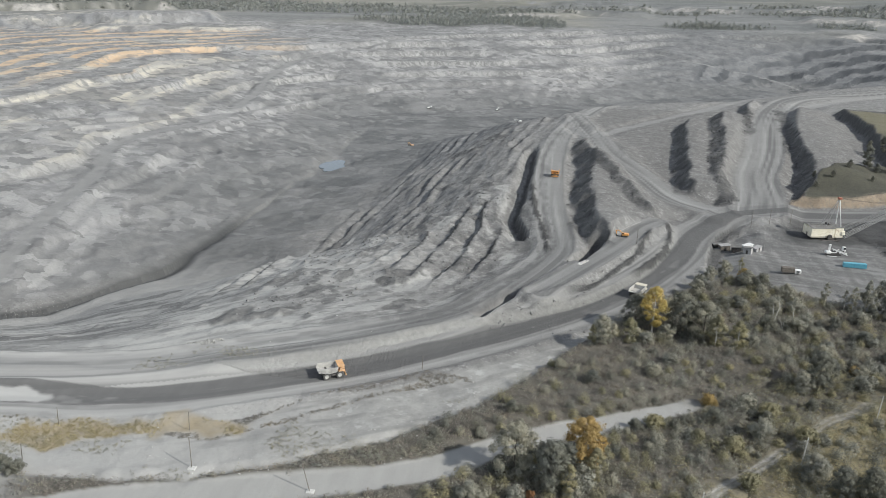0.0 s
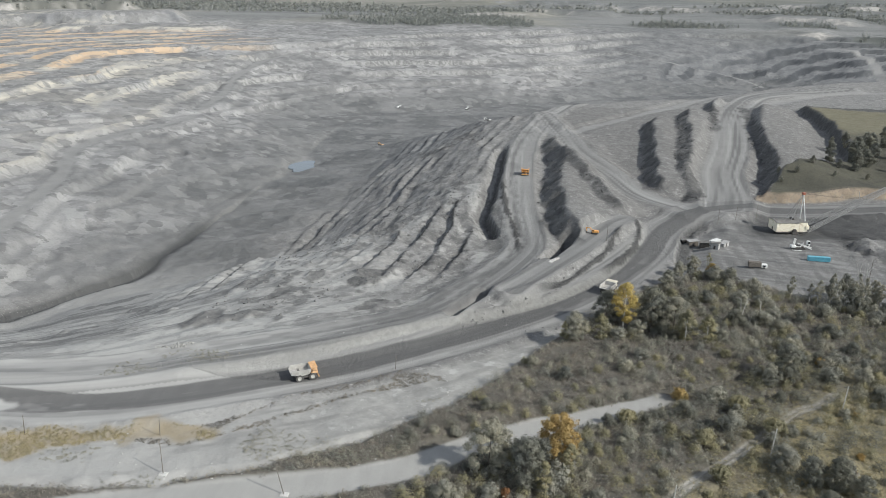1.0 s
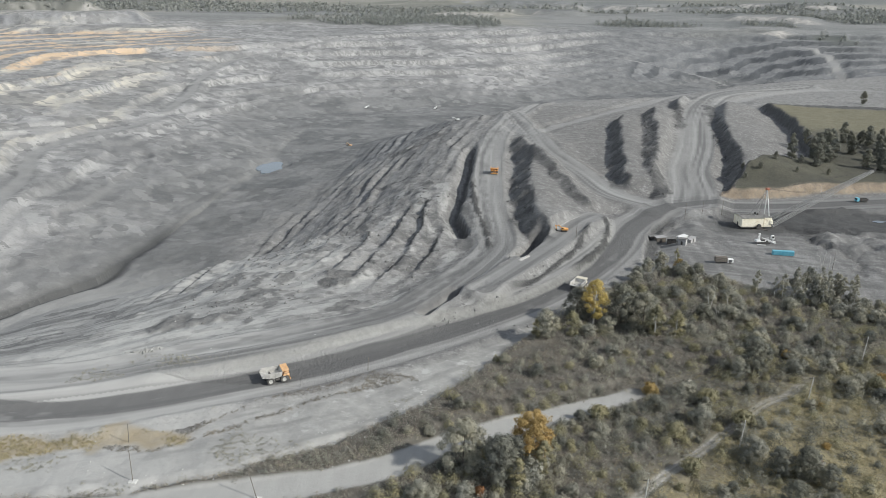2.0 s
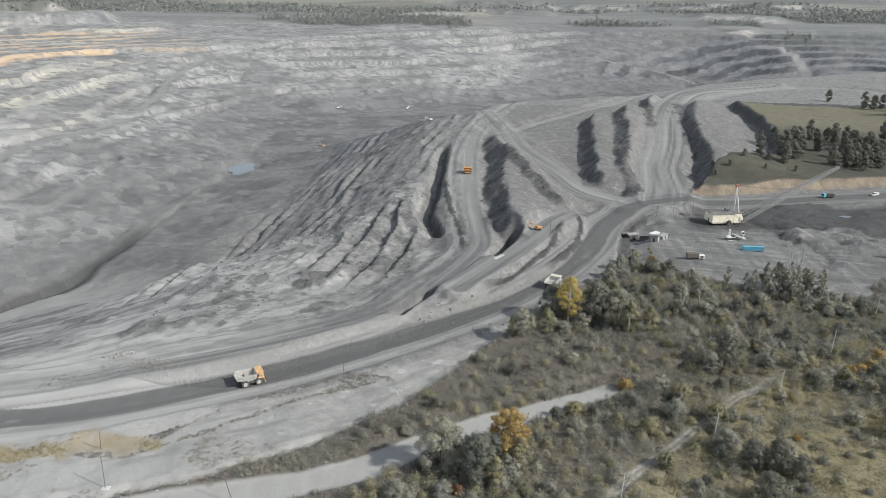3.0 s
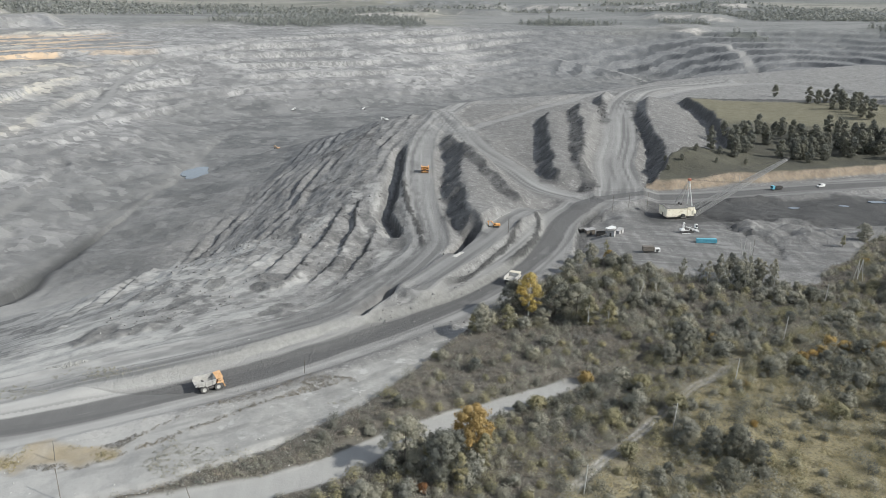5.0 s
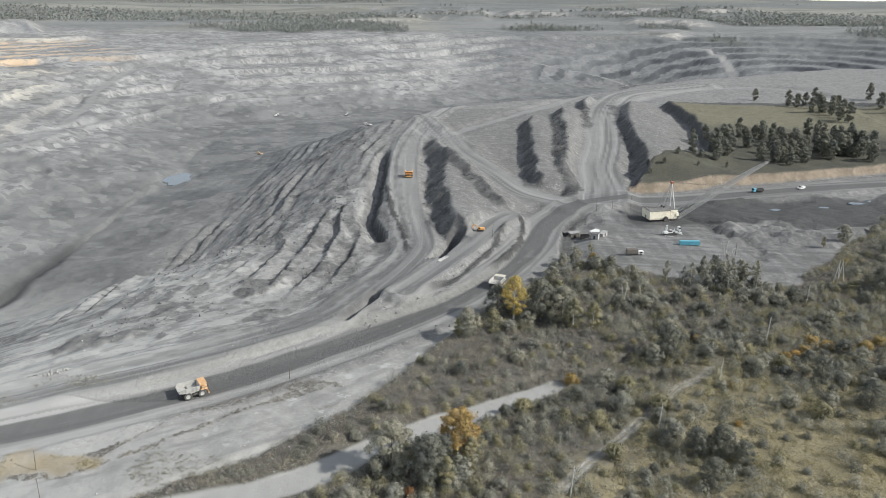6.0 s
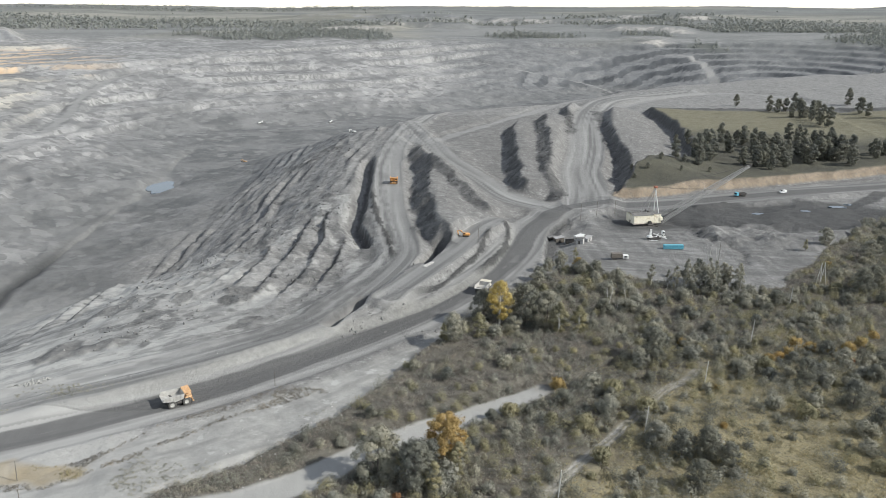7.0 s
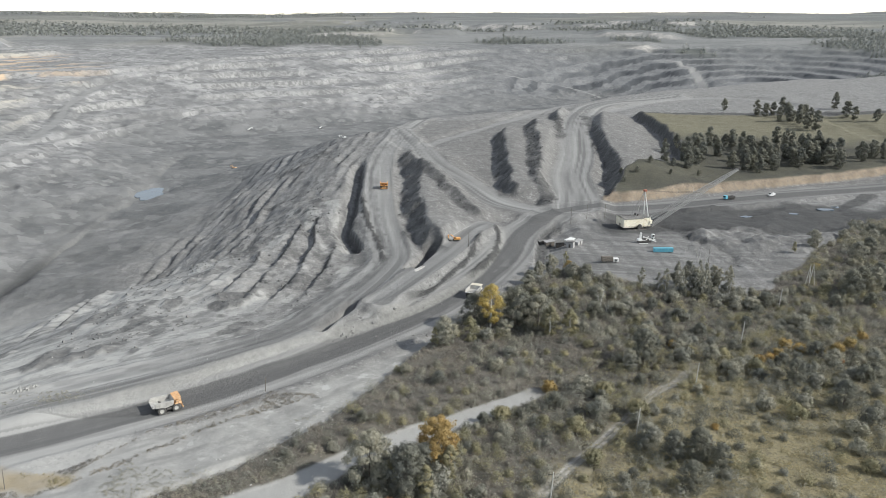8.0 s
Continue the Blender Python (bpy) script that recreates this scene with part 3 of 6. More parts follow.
    # crisp chips of paler and darker rock, coarser on the spoil than on walls and floor
    plain = m.math("MULTIPLY", m.ramp(m.math("MAXIMUM", m.math("MAXIMUM", m.attr("west"), m.attr("floor")), m.attr("bowl")), 0.0, 0.6, 1.0, 0.12), 1.0)
    chips, crumbs = m.noise(0.2, 9, rough=0.68), m.noise(0.75, 7, rough=0.65)
    base = m.mix(m.math("MULTIPLY", m.ramp(chips, 0.565, 0.62), m.math("MULTIPLY", plain, 0.42)), base, (0.40, 0.398, 0.386))
    base = m.mix(m.math("MULTIPLY", m.ramp(chips, 0.435, 0.38), m.math("MULTIPLY", plain, 0.42)), base, (0.12, 0.12, 0.12))
    base = m.mix(m.math("MULTIPLY", m.ramp(crumbs, 0.60, 0.66), m.math("MULTIPLY", plain, 0.3)), base, (0.42, 0.418, 0.405))
    base = m.mix(m.math("MULTIPLY", m.ramp(crumbs, 0.41, 0.35), m.math("MULTIPLY", plain, 0.3)), base, (0.10, 0.10, 0.10))
    # pale dirt south of the haul road
    near_dirt = m.mix(m.ramp(mid, 0.35, 0.65), (0.275, 0.273, 0.262), (0.355, 0.352, 0.336))
    near_dirt = m.mix(m.math("MULTIPLY", m.ramp(grit, 0.54, 0.70), 0.28), near_dirt, (0.20, 0.2, 0.195))
    near_dirt = m.mix(m.math("MULTIPLY", m.ramp(m.noise(0.09, 6), 0.6, 0.72), 0.6), near_dirt, (0.44, 0.438, 0.425))
    near_dirt = m.mix(m.math("MULTIPLY", m.ramp(m.noise(0.05, 8, rough=0.7, stretch=(1, 1.7, 1)), 0.54, 0.60), 0.55), near_dirt, (0.235, 0.233, 0.224))
    near_dirt = m.mix(m.math("MULTIPLY", m.ramp(m.noise(0.13, 7, rough=0.7), 0.60, 0.64), 0.6), near_dirt, (0.48, 0.478, 0.465))
    base = m.mix(m.attr("pale"), base, near_dirt)
    base = m.mix(m.math("MULTIPLY", m.attr("flank"), 0.85), base, m.mix(m.ramp(wide, 0.3, 0.7), (0.29, 0.288, 0.278), (0.37, 0.367, 0.354)))
    base = m.mix(m.attr("creek"), base, (0.07, 0.072, 0.074))
    # roads
    dust = m.mix(m.ramp(wide, 0.3, 0.7), (0.255, 0.254, 0.248), (0.305, 0.303, 0.296))
    base = m.mix(m.math("MULTIPLY", m.attr("road"), 0.85), base, dust)
    base = m.mix(m.attr("far_road"), base, m.mix(wide, (0.27, 0.269, 0.264), (0.31, 0.309, 0.302)))
    base = m.mix(m.attr("haul"), base, m.mix(wide, (0.275, 0.273, 0.266), (0.325, 0.322, 0.312)))
    base = m.mix(m.math("MULTIPLY", m.attr("sooty"), 0.7), base, m.mix(wide, (0.16, 0.16, 0.159), (0.22, 0.219, 0.215)))
    base = m.mix(m.math("MULTIPLY", m.attr("haul_mid"), m.ramp(streak, 0.25, 0.55, 0.9, 1.0)), base, m.mix(wide, (0.122, 0.121, 0.120), (0.158, 0.157, 0.155)))
    base = m.mix(m.math("MULTIPLY", m.attr("upper_mid"), 0.45), base, (0.16, 0.16, 0.159))
    onroad = m.math("MAXIMUM", m.attr("haul"), m.attr("road"))
    base = m.mix(m.math("MULTIPLY", m.math("MULTIPLY", onroad, m.ramp(m.attr("rut"), 0.52, 0.30)), 0.6), base, (0.12, 0.12, 0.12))
    base = m.mix(m.math("MULTIPLY", m.math("MULTIPLY", onroad, m.math("MULTIPLY", m.ramp(m.attr("rut"), 0.6, 0.8), m.math("SUBTRACT", 1.0, m.attr("haul_mid")))), 0.5), base, (0.42, 0.418, 0.405))
    base = m.mix(m.math("MULTIPLY", m.attr("bank"), 0.5), base, m.mix(m.ramp(grit, 0.4, 0.6), (0.35, 0.347, 0.327), (0.25, 0.248, 0.235)))
    base = m.mix(m.math("MULTIPLY", m.attr("yard"), 0.85), base, m.mix(m.ramp(mid, 0.3, 0.7), (0.165, 0.164, 0.161), (0.225, 0.223, 0.218)))
    base = m.mix(m.math("MULTIPLY", m.attr("blot"), m.ramp(grit, 0.3, 0.6, 0.9, 0.5)), base, m.mix(grit, (0.07, 0.07, 0.07), (0.14, 0.14, 0.138)))
    base = m.mix(m.math("MULTIPLY", m.attr("gleam"), 0.6), base, (0.44, 0.438, 0.42))
    rough_ground = m.math("MULTIPLY", m.math("MULTIPLY", m.math("SUBTRACT", 1.0, onroad), plain), m.ramp(m.attr("pale"), 0.0, 1.0, 0.26, 0.10))
    base = m.mix(m.math("MULTIPLY", rough_ground, m.ramp(crumbs, 0.585, 0.62)), base, (0.52, 0.518, 0.50))
    base = m.mix(m.math("MULTIPLY", rough_ground, m.ramp(crumbs, 0.425, 0.385)), base, (0.13, 0.13, 0.129))
    base = m.mix(m.math("MULTIPLY", rough_ground, m.ramp(chips, 0.43, 0.39)), base, (0.15, 0.15, 0.149))
    lanes = m.attr("strip")
    base = m.mix(m.math("MULTIPLY", m.ramp(lanes, 0.48, 0.28), 0.45), base, (0.12, 0.12, 0.119))
    base = m.mix(m.math("MULTIPLY", m.ramp(lanes, 0.56, 0.76), 0.4), base, (0.36, 0.358, 0.348))
    # steep faces: dark soil plus the shade of their west side, painted near-black
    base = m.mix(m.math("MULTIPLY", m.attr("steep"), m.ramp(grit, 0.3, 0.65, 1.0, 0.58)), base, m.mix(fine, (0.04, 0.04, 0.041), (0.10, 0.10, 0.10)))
    # shade of tip heads and windrows put into the colour as dark lines
    base = m.mix(m.math("MULTIPLY", m.attr("shade_line"), m.ramp(fine, 0.35, 0.65, 1.0, 0.7)), base, (0.05, 0.05, 0.05))
    base = m.mix(m.math("MULTIPLY", m.attr("coal"), 0.9), base, m.mix(mid, (0.05, 0.05, 0.051), (0.10, 0.10, 0.10)))
    # grass, turf on the mesa, ochre subsoil in the cut
    turf = m.mix(m.ramp(wide, 0.35, 0.65), (0.075, 0.074, 0.062), (0.115, 0.111, 0.085))
    turf = m.mix(m.math("MULTIPLY", m.ramp(grit, 0.45, 0.65), 0.5), turf, (0.06, 0.06, 0.052))
    turf = m.mix(m.attr("lush"), turf, m.mix(m.ramp(mid, 0.3, 0.7), (0.155, 0.146, 0.102), (0.205, 0.192, 0.138)))
    base = m.mix(m.attr("mesa"), base, turf)
    base = m.mix(m.math("MULTIPLY", m.attr("cut"), m.ramp(grit, 0.32, 0.52, 0.35, 1.0)), base, m.mix(m.ramp(mid, 0.3, 0.7), (0.23, 0.185, 0.14), (0.35, 0.285, 0.215)))
    under = m.mix(m.ramp(mid, 0.3, 0.7), (0.23, 0.205, 0.135), (0.35, 0.305, 0.185))
    # brushy ground, toned down so the gaps between plants look shaded
    brush = m.mix(m.ramp(mid, 0.3, 0.7), (0.10, 0.095, 0.083), (0.165, 0.153, 0.13))
    under = m.mix(m.attr("grassy"), brush, under)
    under = m.mix(m.ramp(fine, 0.5, 0.7), under, (0.13, 0.122, 0.10))
    base = m.mix(m.attr("scrub"), base, under)
    base = m.mix(m.attr("dry"), base, m.mix(fine, (0.27, 0.22, 0.14), (0.36, 0.30, 0.20)))
    base = m.mix(m.attr("white"), base, (0.62, 0.618, 0.60))
    base = m.mix(m.attr("track"), base, m.mix(streak, (0.30, 0.297, 0.285), (0.40, 0.397, 0.38)))
    base = m.mix(m.math("MULTIPLY", m.attr("path"), 0.9), base, m.mix(m.ramp(fine, 0.35, 0.6), (0.24, 0.23, 0.20), (0.42, 0.41, 0.385)))
    base = m.mix(m.attr("paved"), base, m.mix(fine, (0.42, 0.42, 0.41), (0.52, 0.52, 0.50)))
    # far plain, woods and meadows: distance haze mixed into the colour, paler and greyer
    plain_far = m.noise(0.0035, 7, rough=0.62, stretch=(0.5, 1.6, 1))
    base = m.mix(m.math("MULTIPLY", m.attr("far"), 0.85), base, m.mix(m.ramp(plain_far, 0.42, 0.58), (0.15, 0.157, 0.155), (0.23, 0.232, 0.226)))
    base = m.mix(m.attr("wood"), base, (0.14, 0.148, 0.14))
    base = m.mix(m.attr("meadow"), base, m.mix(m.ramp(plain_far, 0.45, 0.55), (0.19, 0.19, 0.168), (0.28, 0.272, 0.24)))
    base = m.mix(m.attr("cliff"), base, m.mix(m.ramp(vein, 0.35, 0.6), (0.26, 0.255, 0.245), (0.46, 0.44, 0.41)))
    base = m.mix(m.attr("dump"), base, m.mix(m.ramp(vein, 0.3, 0.6), (0.15, 0.155, 0.165), (0.27, 0.272, 0.275)))
    m.color(base)
    coarse = m.ramp(m.math("MAXIMUM", m.attr("pale"), m.attr("flank")), 0.0, 1.0, 1.5, 0.28)
    m.bump(m.math("MULTIPLY", m.math("ADD", m.math("MULTIPLY", fine, 0.2), grit), coarse), 0.8, 1.0)
    return m.mat


def build_ground():
    ys = np.concatenate([np.linspace(-5000, -300, 12), np.linspace(-250, 100, 36), np.arange(101, 178, 1.0), np.arange(178, 330, 0.6), np.arange(330, 420, 1.0), np.arange(420, 620, 1.3), np.arange(620, 1000, 2.5),
                         np.arange(1000, 2000, 5.5), np.linspace(2000, 4850, 120)])
    inner = np.linspace(-1, 1, 580)
    outer = np.array([1.06, 1.15, 1.35, 1.8, 3, 6, 14, 40])
    us = np.concatenate([-outer[::-1], inner, outer])
    half = 50 + 0.74 * np.abs(ys)
    x = np.clip(us[None, :] * half[:, None], -5000, 5000)
    x = x + np.linspace(-1e-3, 1e-3, len(us))[None, :]
    y = np.repeat(ys[:, None], len(us), 1)
    z, m = land(x.ravel(), y.ravel())
    ny, nx = len(ys), len(us)
    co = np.stack([x.ravel(), y.ravel(), z], 1).astype(np.float32)
    idx = np.arange(ny * nx).reshape(ny, nx)
    quads = np.stack([idx[:-1, :-1], idx[:-1, 1:], idx[1:, 1:], idx[1:, :-1]], -1).reshape(-1, 4)
    me = bpy.data.meshes.new("ground")
    me.vertices.add(len(co))
    me.vertices.foreach_set("co", co.ravel())
    me.loops.add(quads.size)
    me.loops.foreach_set("vertex_index", quads.ravel().astype(np.int32))
    me.polygons.add(len(quads))
    me.polygons.foreach_set("loop_start", np.arange(0, quads.size, 4, dtype=np.int32))
    me.polygons.foreach_set("use_smooth", np.ones(len(quads), dtype=bool))
    px, py = x.ravel(), y.ravel()
    r = np.hypot(px, py)
    blob = fbm(px, py, 26, 4, 3)
    m["white"] = 0.55 * (1 - step(0.6, 0.9, np.hypot((px + 167) / 17, (py - 193.5) / 4.5) + 0.5 * fbm(px, py, 8, 2, 3)))
    m["white"] = np.maximum(m["white"], 0.14 * (1 - step(-120, -60, px)) * (1 - step(230, 290, py)) * (py > 60) * (1 - m["scrub"]) * (1 - m["haul_mid"]) * (1 - m["dry"]))
    m["lush"] = m["mesa"] * step(640, 720, py + 0.2 * (px - 330) + 30 * blob)
    woods = np.maximum(woodland(px, py), 0.45 * step(3500, 3900, r + 300 * fbm(px, py, 900, 2, 3)))
    m["wood"] = woods
    m["meadow"] = step(1900, 2300, r) * (1 - woods) * step(0.0, 0.2, fbm(px, py, 700, 2, 3))
    d_p = along(px, py, PATHWAY, 400)[0]
    m["grassy"] = m["scrub"] * step(-14, 12, d_p + 10 * blob) * (1 - step(225, 285, py)) * (np.abs(d_p) < 1e6)
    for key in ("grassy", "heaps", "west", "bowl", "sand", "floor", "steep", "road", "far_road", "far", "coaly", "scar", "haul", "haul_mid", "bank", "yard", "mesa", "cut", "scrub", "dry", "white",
                "track", "path", "wood", "meadow", "ochre", "paved", "coal", "rut", "pale", "creek", "strip", "lush", "flank", "face", "bowl_face", "cliff", "blot", "gleam", "upper_mid", "dump", "shade_line", "sooty"):
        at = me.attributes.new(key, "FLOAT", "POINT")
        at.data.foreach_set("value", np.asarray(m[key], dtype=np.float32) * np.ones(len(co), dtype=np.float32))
    me.update()
    me.validate()
    me.materials.append(ground_material())
    GRID.update(ys=ys, us=us, z=z.reshape(ny, nx), **{k: np.asarray(m[k] * np.ones(len(co))).reshape(ny, nx) for k in
                ("scrub", "clear", "yard", "path", "track", "haul", "steep", "road", "paved", "tips", "dry")})
    return tagged(new("ground", me), "grey coal mine ground with haul roads, spoil ridges and benches", "ground", kind="structure")


GRID = {}
ground = build_ground()


def lie(x, y, *keys):
    """Height of the built ground (or what it is made of) at many places."""
    x, y = np.asarray(x, float), np.asarray(y, float)
    j = np.clip(np.searchsorted(GRID["ys"], y) - 1, 0, len(GRID["ys"]) - 2)
    g = (y - GRID["ys"][j]) / (GRID["ys"][j + 1] - GRID["ys"][j])
    u = x / (50 + 0.74 * np.abs(y))
    i = np.clip(np.searchsorted(GRID["us"], u) - 1, 0, len(GRID["us"]) - 2)
    f = (u - GRID["us"][i]) / (GRID["us"][i + 1] - GRID["us"][i])
    out = []
    for key in keys or ("z",):
        a = GRID[key]
        out.append((a[j, i] * (1 - f) + a[j, i + 1] * f) * (1 - g) + (a[j + 1, i] * (1 - f) + a[j + 1, i + 1] * f) * g)
    return out if len(out) > 1 else out[0]


def level(x, y):
    """Height of the ground at one place."""
    return float(lie([x], [y])[0])

# ---- building tools ----
class Shape:
    """Collects verts and faces for one mesh."""

    def __init__(self):
        self.v, self.f = [], []

    def add(self, verts, faces, m=None):
        n = len(self.v)
        self.v += [tuple(m @ Vector(p)) if m else tuple(p) for p in verts]
        self.f += [tuple(n + i for i in f) for f in faces]
        return self

    def box(self, x0, x1, y0, y1, z0, z1, m=None, cut=0.0):
        """A box with its upright and long edges cut by that much."""
        c = min(cut, (x1 - x0) / 3, (y1 - y0) / 3, (z1 - z0) / 3)
        if c <= 0:
            v = [(x, y, z) for z in (z0, z1) for x, y in ((x0, y0), (x1, y0), (x1, y1), (x0, y1))]
            return self.add(v, [(3, 2, 1, 0), (4, 5, 6, 7), (0, 1, 5, 4), (1, 2, 6, 5), (2, 3, 7, 6), (3, 0, 4, 7)], m)

        def ring(e, z):
            a, b, p, q = x0 + e, x1 - e, y0 + e, y1 - e
            return [(a + c, p, z), (b - c, p, z), (b, p + c, z), (b, q - c, z), (b - c, q, z), (a + c, q, z), (a, q - c, z), (a, p + c, z)]
        v = ring(c * 0.7, z0) + ring(0, z0 + c) + ring(0, z1 - c) + ring(c * 0.7, z1)
        f = [tuple(range(7, -1, -1)), tuple(range(24, 32))]
        for k in range(3):
            f += [(8 * k + i, 8 * k + (i + 1) % 8, 8 * k + 8 + (i + 1) % 8, 8 * k + 8 + i) for i in range(8)]
        return self.add(v, f, m)

    def tube(self, points, radii, sides=6, m=None):
        """A tapered round bar through the points."""
        pts = [Vector(p) for p in points]
        if not isinstance(radii, (list, tuple)):
            radii = [radii] * len(pts)
        verts, faces = [], []
        for k, p in enumerate(pts):
            d = (pts[min(k + 1, len(pts) - 1)] - pts[max(k - 1, 0)]).normalized()
            a = d.cross(Vector((0, 0, 1)) if abs(d.z) < 0.9 else Vector((1, 0, 0))).normalized()
            b = d.cross(a)
            verts += [tuple(p + (a * math.cos(t) + b * math.sin(t)) * radii[k]) for t in (2 * math.pi * i / sides for i in range(sides))]
        for k in range(len(pts) - 1):
            faces += [(k * sides + i, k * sides + (i + 1) % sides, (k + 1) * sides + (i + 1) % sides, (k + 1) * sides + i) for i in range(sides)]
        faces += [tuple(range(sides - 1, -1, -1)), tuple(range((len(pts) - 1) * sides, len(pts) * sides))]
        return self.add(verts, faces, m)

    def prism(self, outline, y0, y1, m=None):
        """An outline in x and z, drawn out along y."""
        n = len(outline)
        v = [(x, y0, z) for x, z in outline] + [(x, y1, z) for x, z in outline]
        f = [tuple(range(n)), tuple(range(2 * n - 1, n - 1, -1))] + [((i + 1) % n, i, n + i, n + (i + 1) % n) for i in range(n)]
        return self.add(v, f, m)

    def lathe(self, profile, sides=18, m=None):
        """A ring shape about the y axis; profile of (radius, y)."""
        n = len(profile)
        v = [(r * math.cos(a), y, r * math.sin(a)) for a in (2 * math.pi * i / sides for i in range(sides)) for r, y in profile]
        f = [(i * n + k, i * n + k + 1, ((i + 1) % sides) * n + k + 1, ((i + 1) % sides) * n + k) for i in range(sides) for k in range(n - 1)]
        return self.add(v, f, m)

    def mesh(self, name, material, smooth=False):
        me = bpy.data.meshes.new(name)
        me.from_pydata(self.v, [], self.f)
        if smooth:
            me.polygons.foreach_set("use_smooth", np.ones(len(self.f), dtype=bool))
        me.materials.append(material)
        me.update()
        return me


def leaf_mesh(name, centres, normals, sizes, rng, material):
    """Small three-cornered leaves, each with its own size and turn."""
    n = len(centres)
    nn = normals / (np.linalg.norm(normals, axis=1, keepdims=True) + 1e-9)
    t = rng.normal(size=(n, 3))
    t -= (t * nn).sum(1, keepdims=True) * nn
    t /= np.linalg.norm(t, axis=1, keepdims=True) + 1e-9
    b = np.cross(nn, t)
    s = np.asarray(sizes)[:, None] * np.ones((n, 1))
    w = s * rng.uniform(0.6, 1.0, (n, 1))
    co = np.stack([centres - t * s * 0.7 - b * w, centres - t * s * 0.7 + b * w, centres + t * s * 1.2], 1).reshape(-1, 3)
    me = bpy.data.meshes.new(name)
    me.vertices.add(3 * n)
    me.vertices.foreach_set("co", co.astype(np.float32).ravel())
    me.loops.add(3 * n)
    me.loops.foreach_set("vertex_index", np.arange(3 * n, dtype=np.int32))
    me.polygons.add(n)
    me.polygons.foreach_set("loop_start", np.arange(0, 3 * n, 3, dtype=np.int32))
    me.update()
    me.validate()
    me.materials.append(material)
    return me


def part(name, shape, material, parent, label="", smooth=False, at=None):
    """A mesh as one part under a thing or a part."""
    me = shape if isinstance(shape, bpy.types.Mesh) else shape.mesh(name, material, smooth)
    ob = new(name, me)
    ob.parent = parent
    if at is not None:
        ob.matrix_basis = at
    return tagged(ob, label)


def thing(name, m, label, category, group=""):
    ob = new(name)
    ob.matrix_basis = m
    return tagged(ob, label, category, group)


def paint(name, a, b, rough=0.6, metal=0.0, scale=1.2, rust=0.0, grime=(0.10, 0.095, 0.09)):
    """Weathered paint or metal: two tones, dirt in patches, fine bumps."""
    m = Mat(name, rough, metal)
    n, fine = m.noise(scale, 6), m.noise(scale * 7, 4)
    col = m.mix(m.ramp(n, 0.35, 0.65), a, b)
    col = m.mix(m.math("MULTIPLY", m.ramp(fine, 0.52, 0.7), 0.55), col, grime)
    if rust:
        col = m.mix(m.math("MULTIPLY", m.ramp(m.noise(scale * 1.7, 7), 0.55, 0.7), rust), col, (0.22, 0.09, 0.04))
    m.color(col)
    m.bump(fine, 0.25, 0.04)
    return m.mat


def leaf_material(name, a, b, c):
    """Foliage: three tones varied leaf by leaf and plant by plant."""
    m = Mat(name, 0.75)
    m.bsdf.inputs["Specular IOR Level"].default_value = 0.1
    col = m.mix(m.island(), tuple(0.84 * v for v in a), tuple(1.04 * v for v in b))
    col = m.mix(m.ramp(m.random(), 0.2, 1.0, 0.0, 0.55), col, c)
    stand = m.noise(0.11, 3, vector=m.nodes.new("ShaderNodeNewGeometry").outputs["Position"])
    col = m.mix(m.ramp(stand, 0.36, 0.66), m.mix(1.0, col, (0.80, 0.82, 0.84), "MULTIPLY"), m.mix(1.0, col, (1.16, 1.12, 1.02), "MULTIPLY"))
    m.color(col)
    t = m.nodes.new("ShaderNodeBsdfTranslucent")
    m.links.new(col, t.inputs["Color"])
    mixer = m.nodes.new("ShaderNodeMixShader")
    mixer.inputs[0].default_value = 0.25
    out = m.nodes["Material Output"]
    m.links.new(m.bsdf.outputs[0], mixer.inputs[1])
    m.links.new(t.outputs[0], mixer.inputs[2])
    m.links.new(mixer.outputs[0], out.inputs["Surface"])
    return m.mat


LEAF = {
    "grey": leaf_material("grey_leaves", (0.315, 0.312, 0.272), (0.41, 0.404, 0.355), (0.335, 0.325, 0.268)),
    "dark": leaf_material("dark_leaves", (0.19, 0.194, 0.172), (0.265, 0.268, 0.235), (0.21, 0.21, 0.175)),
    "olive": leaf_material("olive_leaves", (0.28, 0.265, 0.175), (0.38, 0.355, 0.235), (0.31, 0.29, 0.20)),
    "yellow": leaf_material("yellow_leaves", (0.528, 0.408, 0.144), (0.696, 0.552, 0.228), (0.600, 0.480, 0.192)),
    "orange": leaf_material("orange_leaves", (0.42, 0.30, 0.13), (0.53, 0.39, 0.18), (0.40, 0.34, 0.17)),
    "red": leaf_material("red_leaves", (0.26, 0.135, 0.08), (0.34, 0.18, 0.105), (0.28, 0.17, 0.09)),
    "straw": leaf_material("straw_grass", (0.35, 0.315, 0.205), (0.48, 0.43, 0.28), (0.39, 0.335, 0.215)),
    # leaves of the far woods, with distance haze put into their tone
    "hazed": leaf_material("hazed_leaves", (0.26, 0.272, 0.265), (0.32, 0.332, 0.32), (0.28, 0.285, 0.27)),
    "twig": leaf_material("twig_scrub", (0.247, 0.232, 0.213), (0.345, 0.323, 0.294), (0.300, 0.262, 0.225)),
}
BARK = paint("bark", (0.12, 0.105, 0.09), (0.2, 0.185, 0.165), 0.9, scale=3)
BIRCH = paint("birch_bark", (0.5, 0.49, 0.46), (0.68, 0.67, 0.63), 0.8, scale=3)
STEEL = paint("dark_steel", (0.06, 0.06, 0.06), (0.11, 0.108, 0.105), 0.6, 0.5, rust=0.3)
CONCRETE = paint("concrete", (0.48, 0.475, 0.455), (0.64, 0.635, 0.61), 0.9, scale=2)
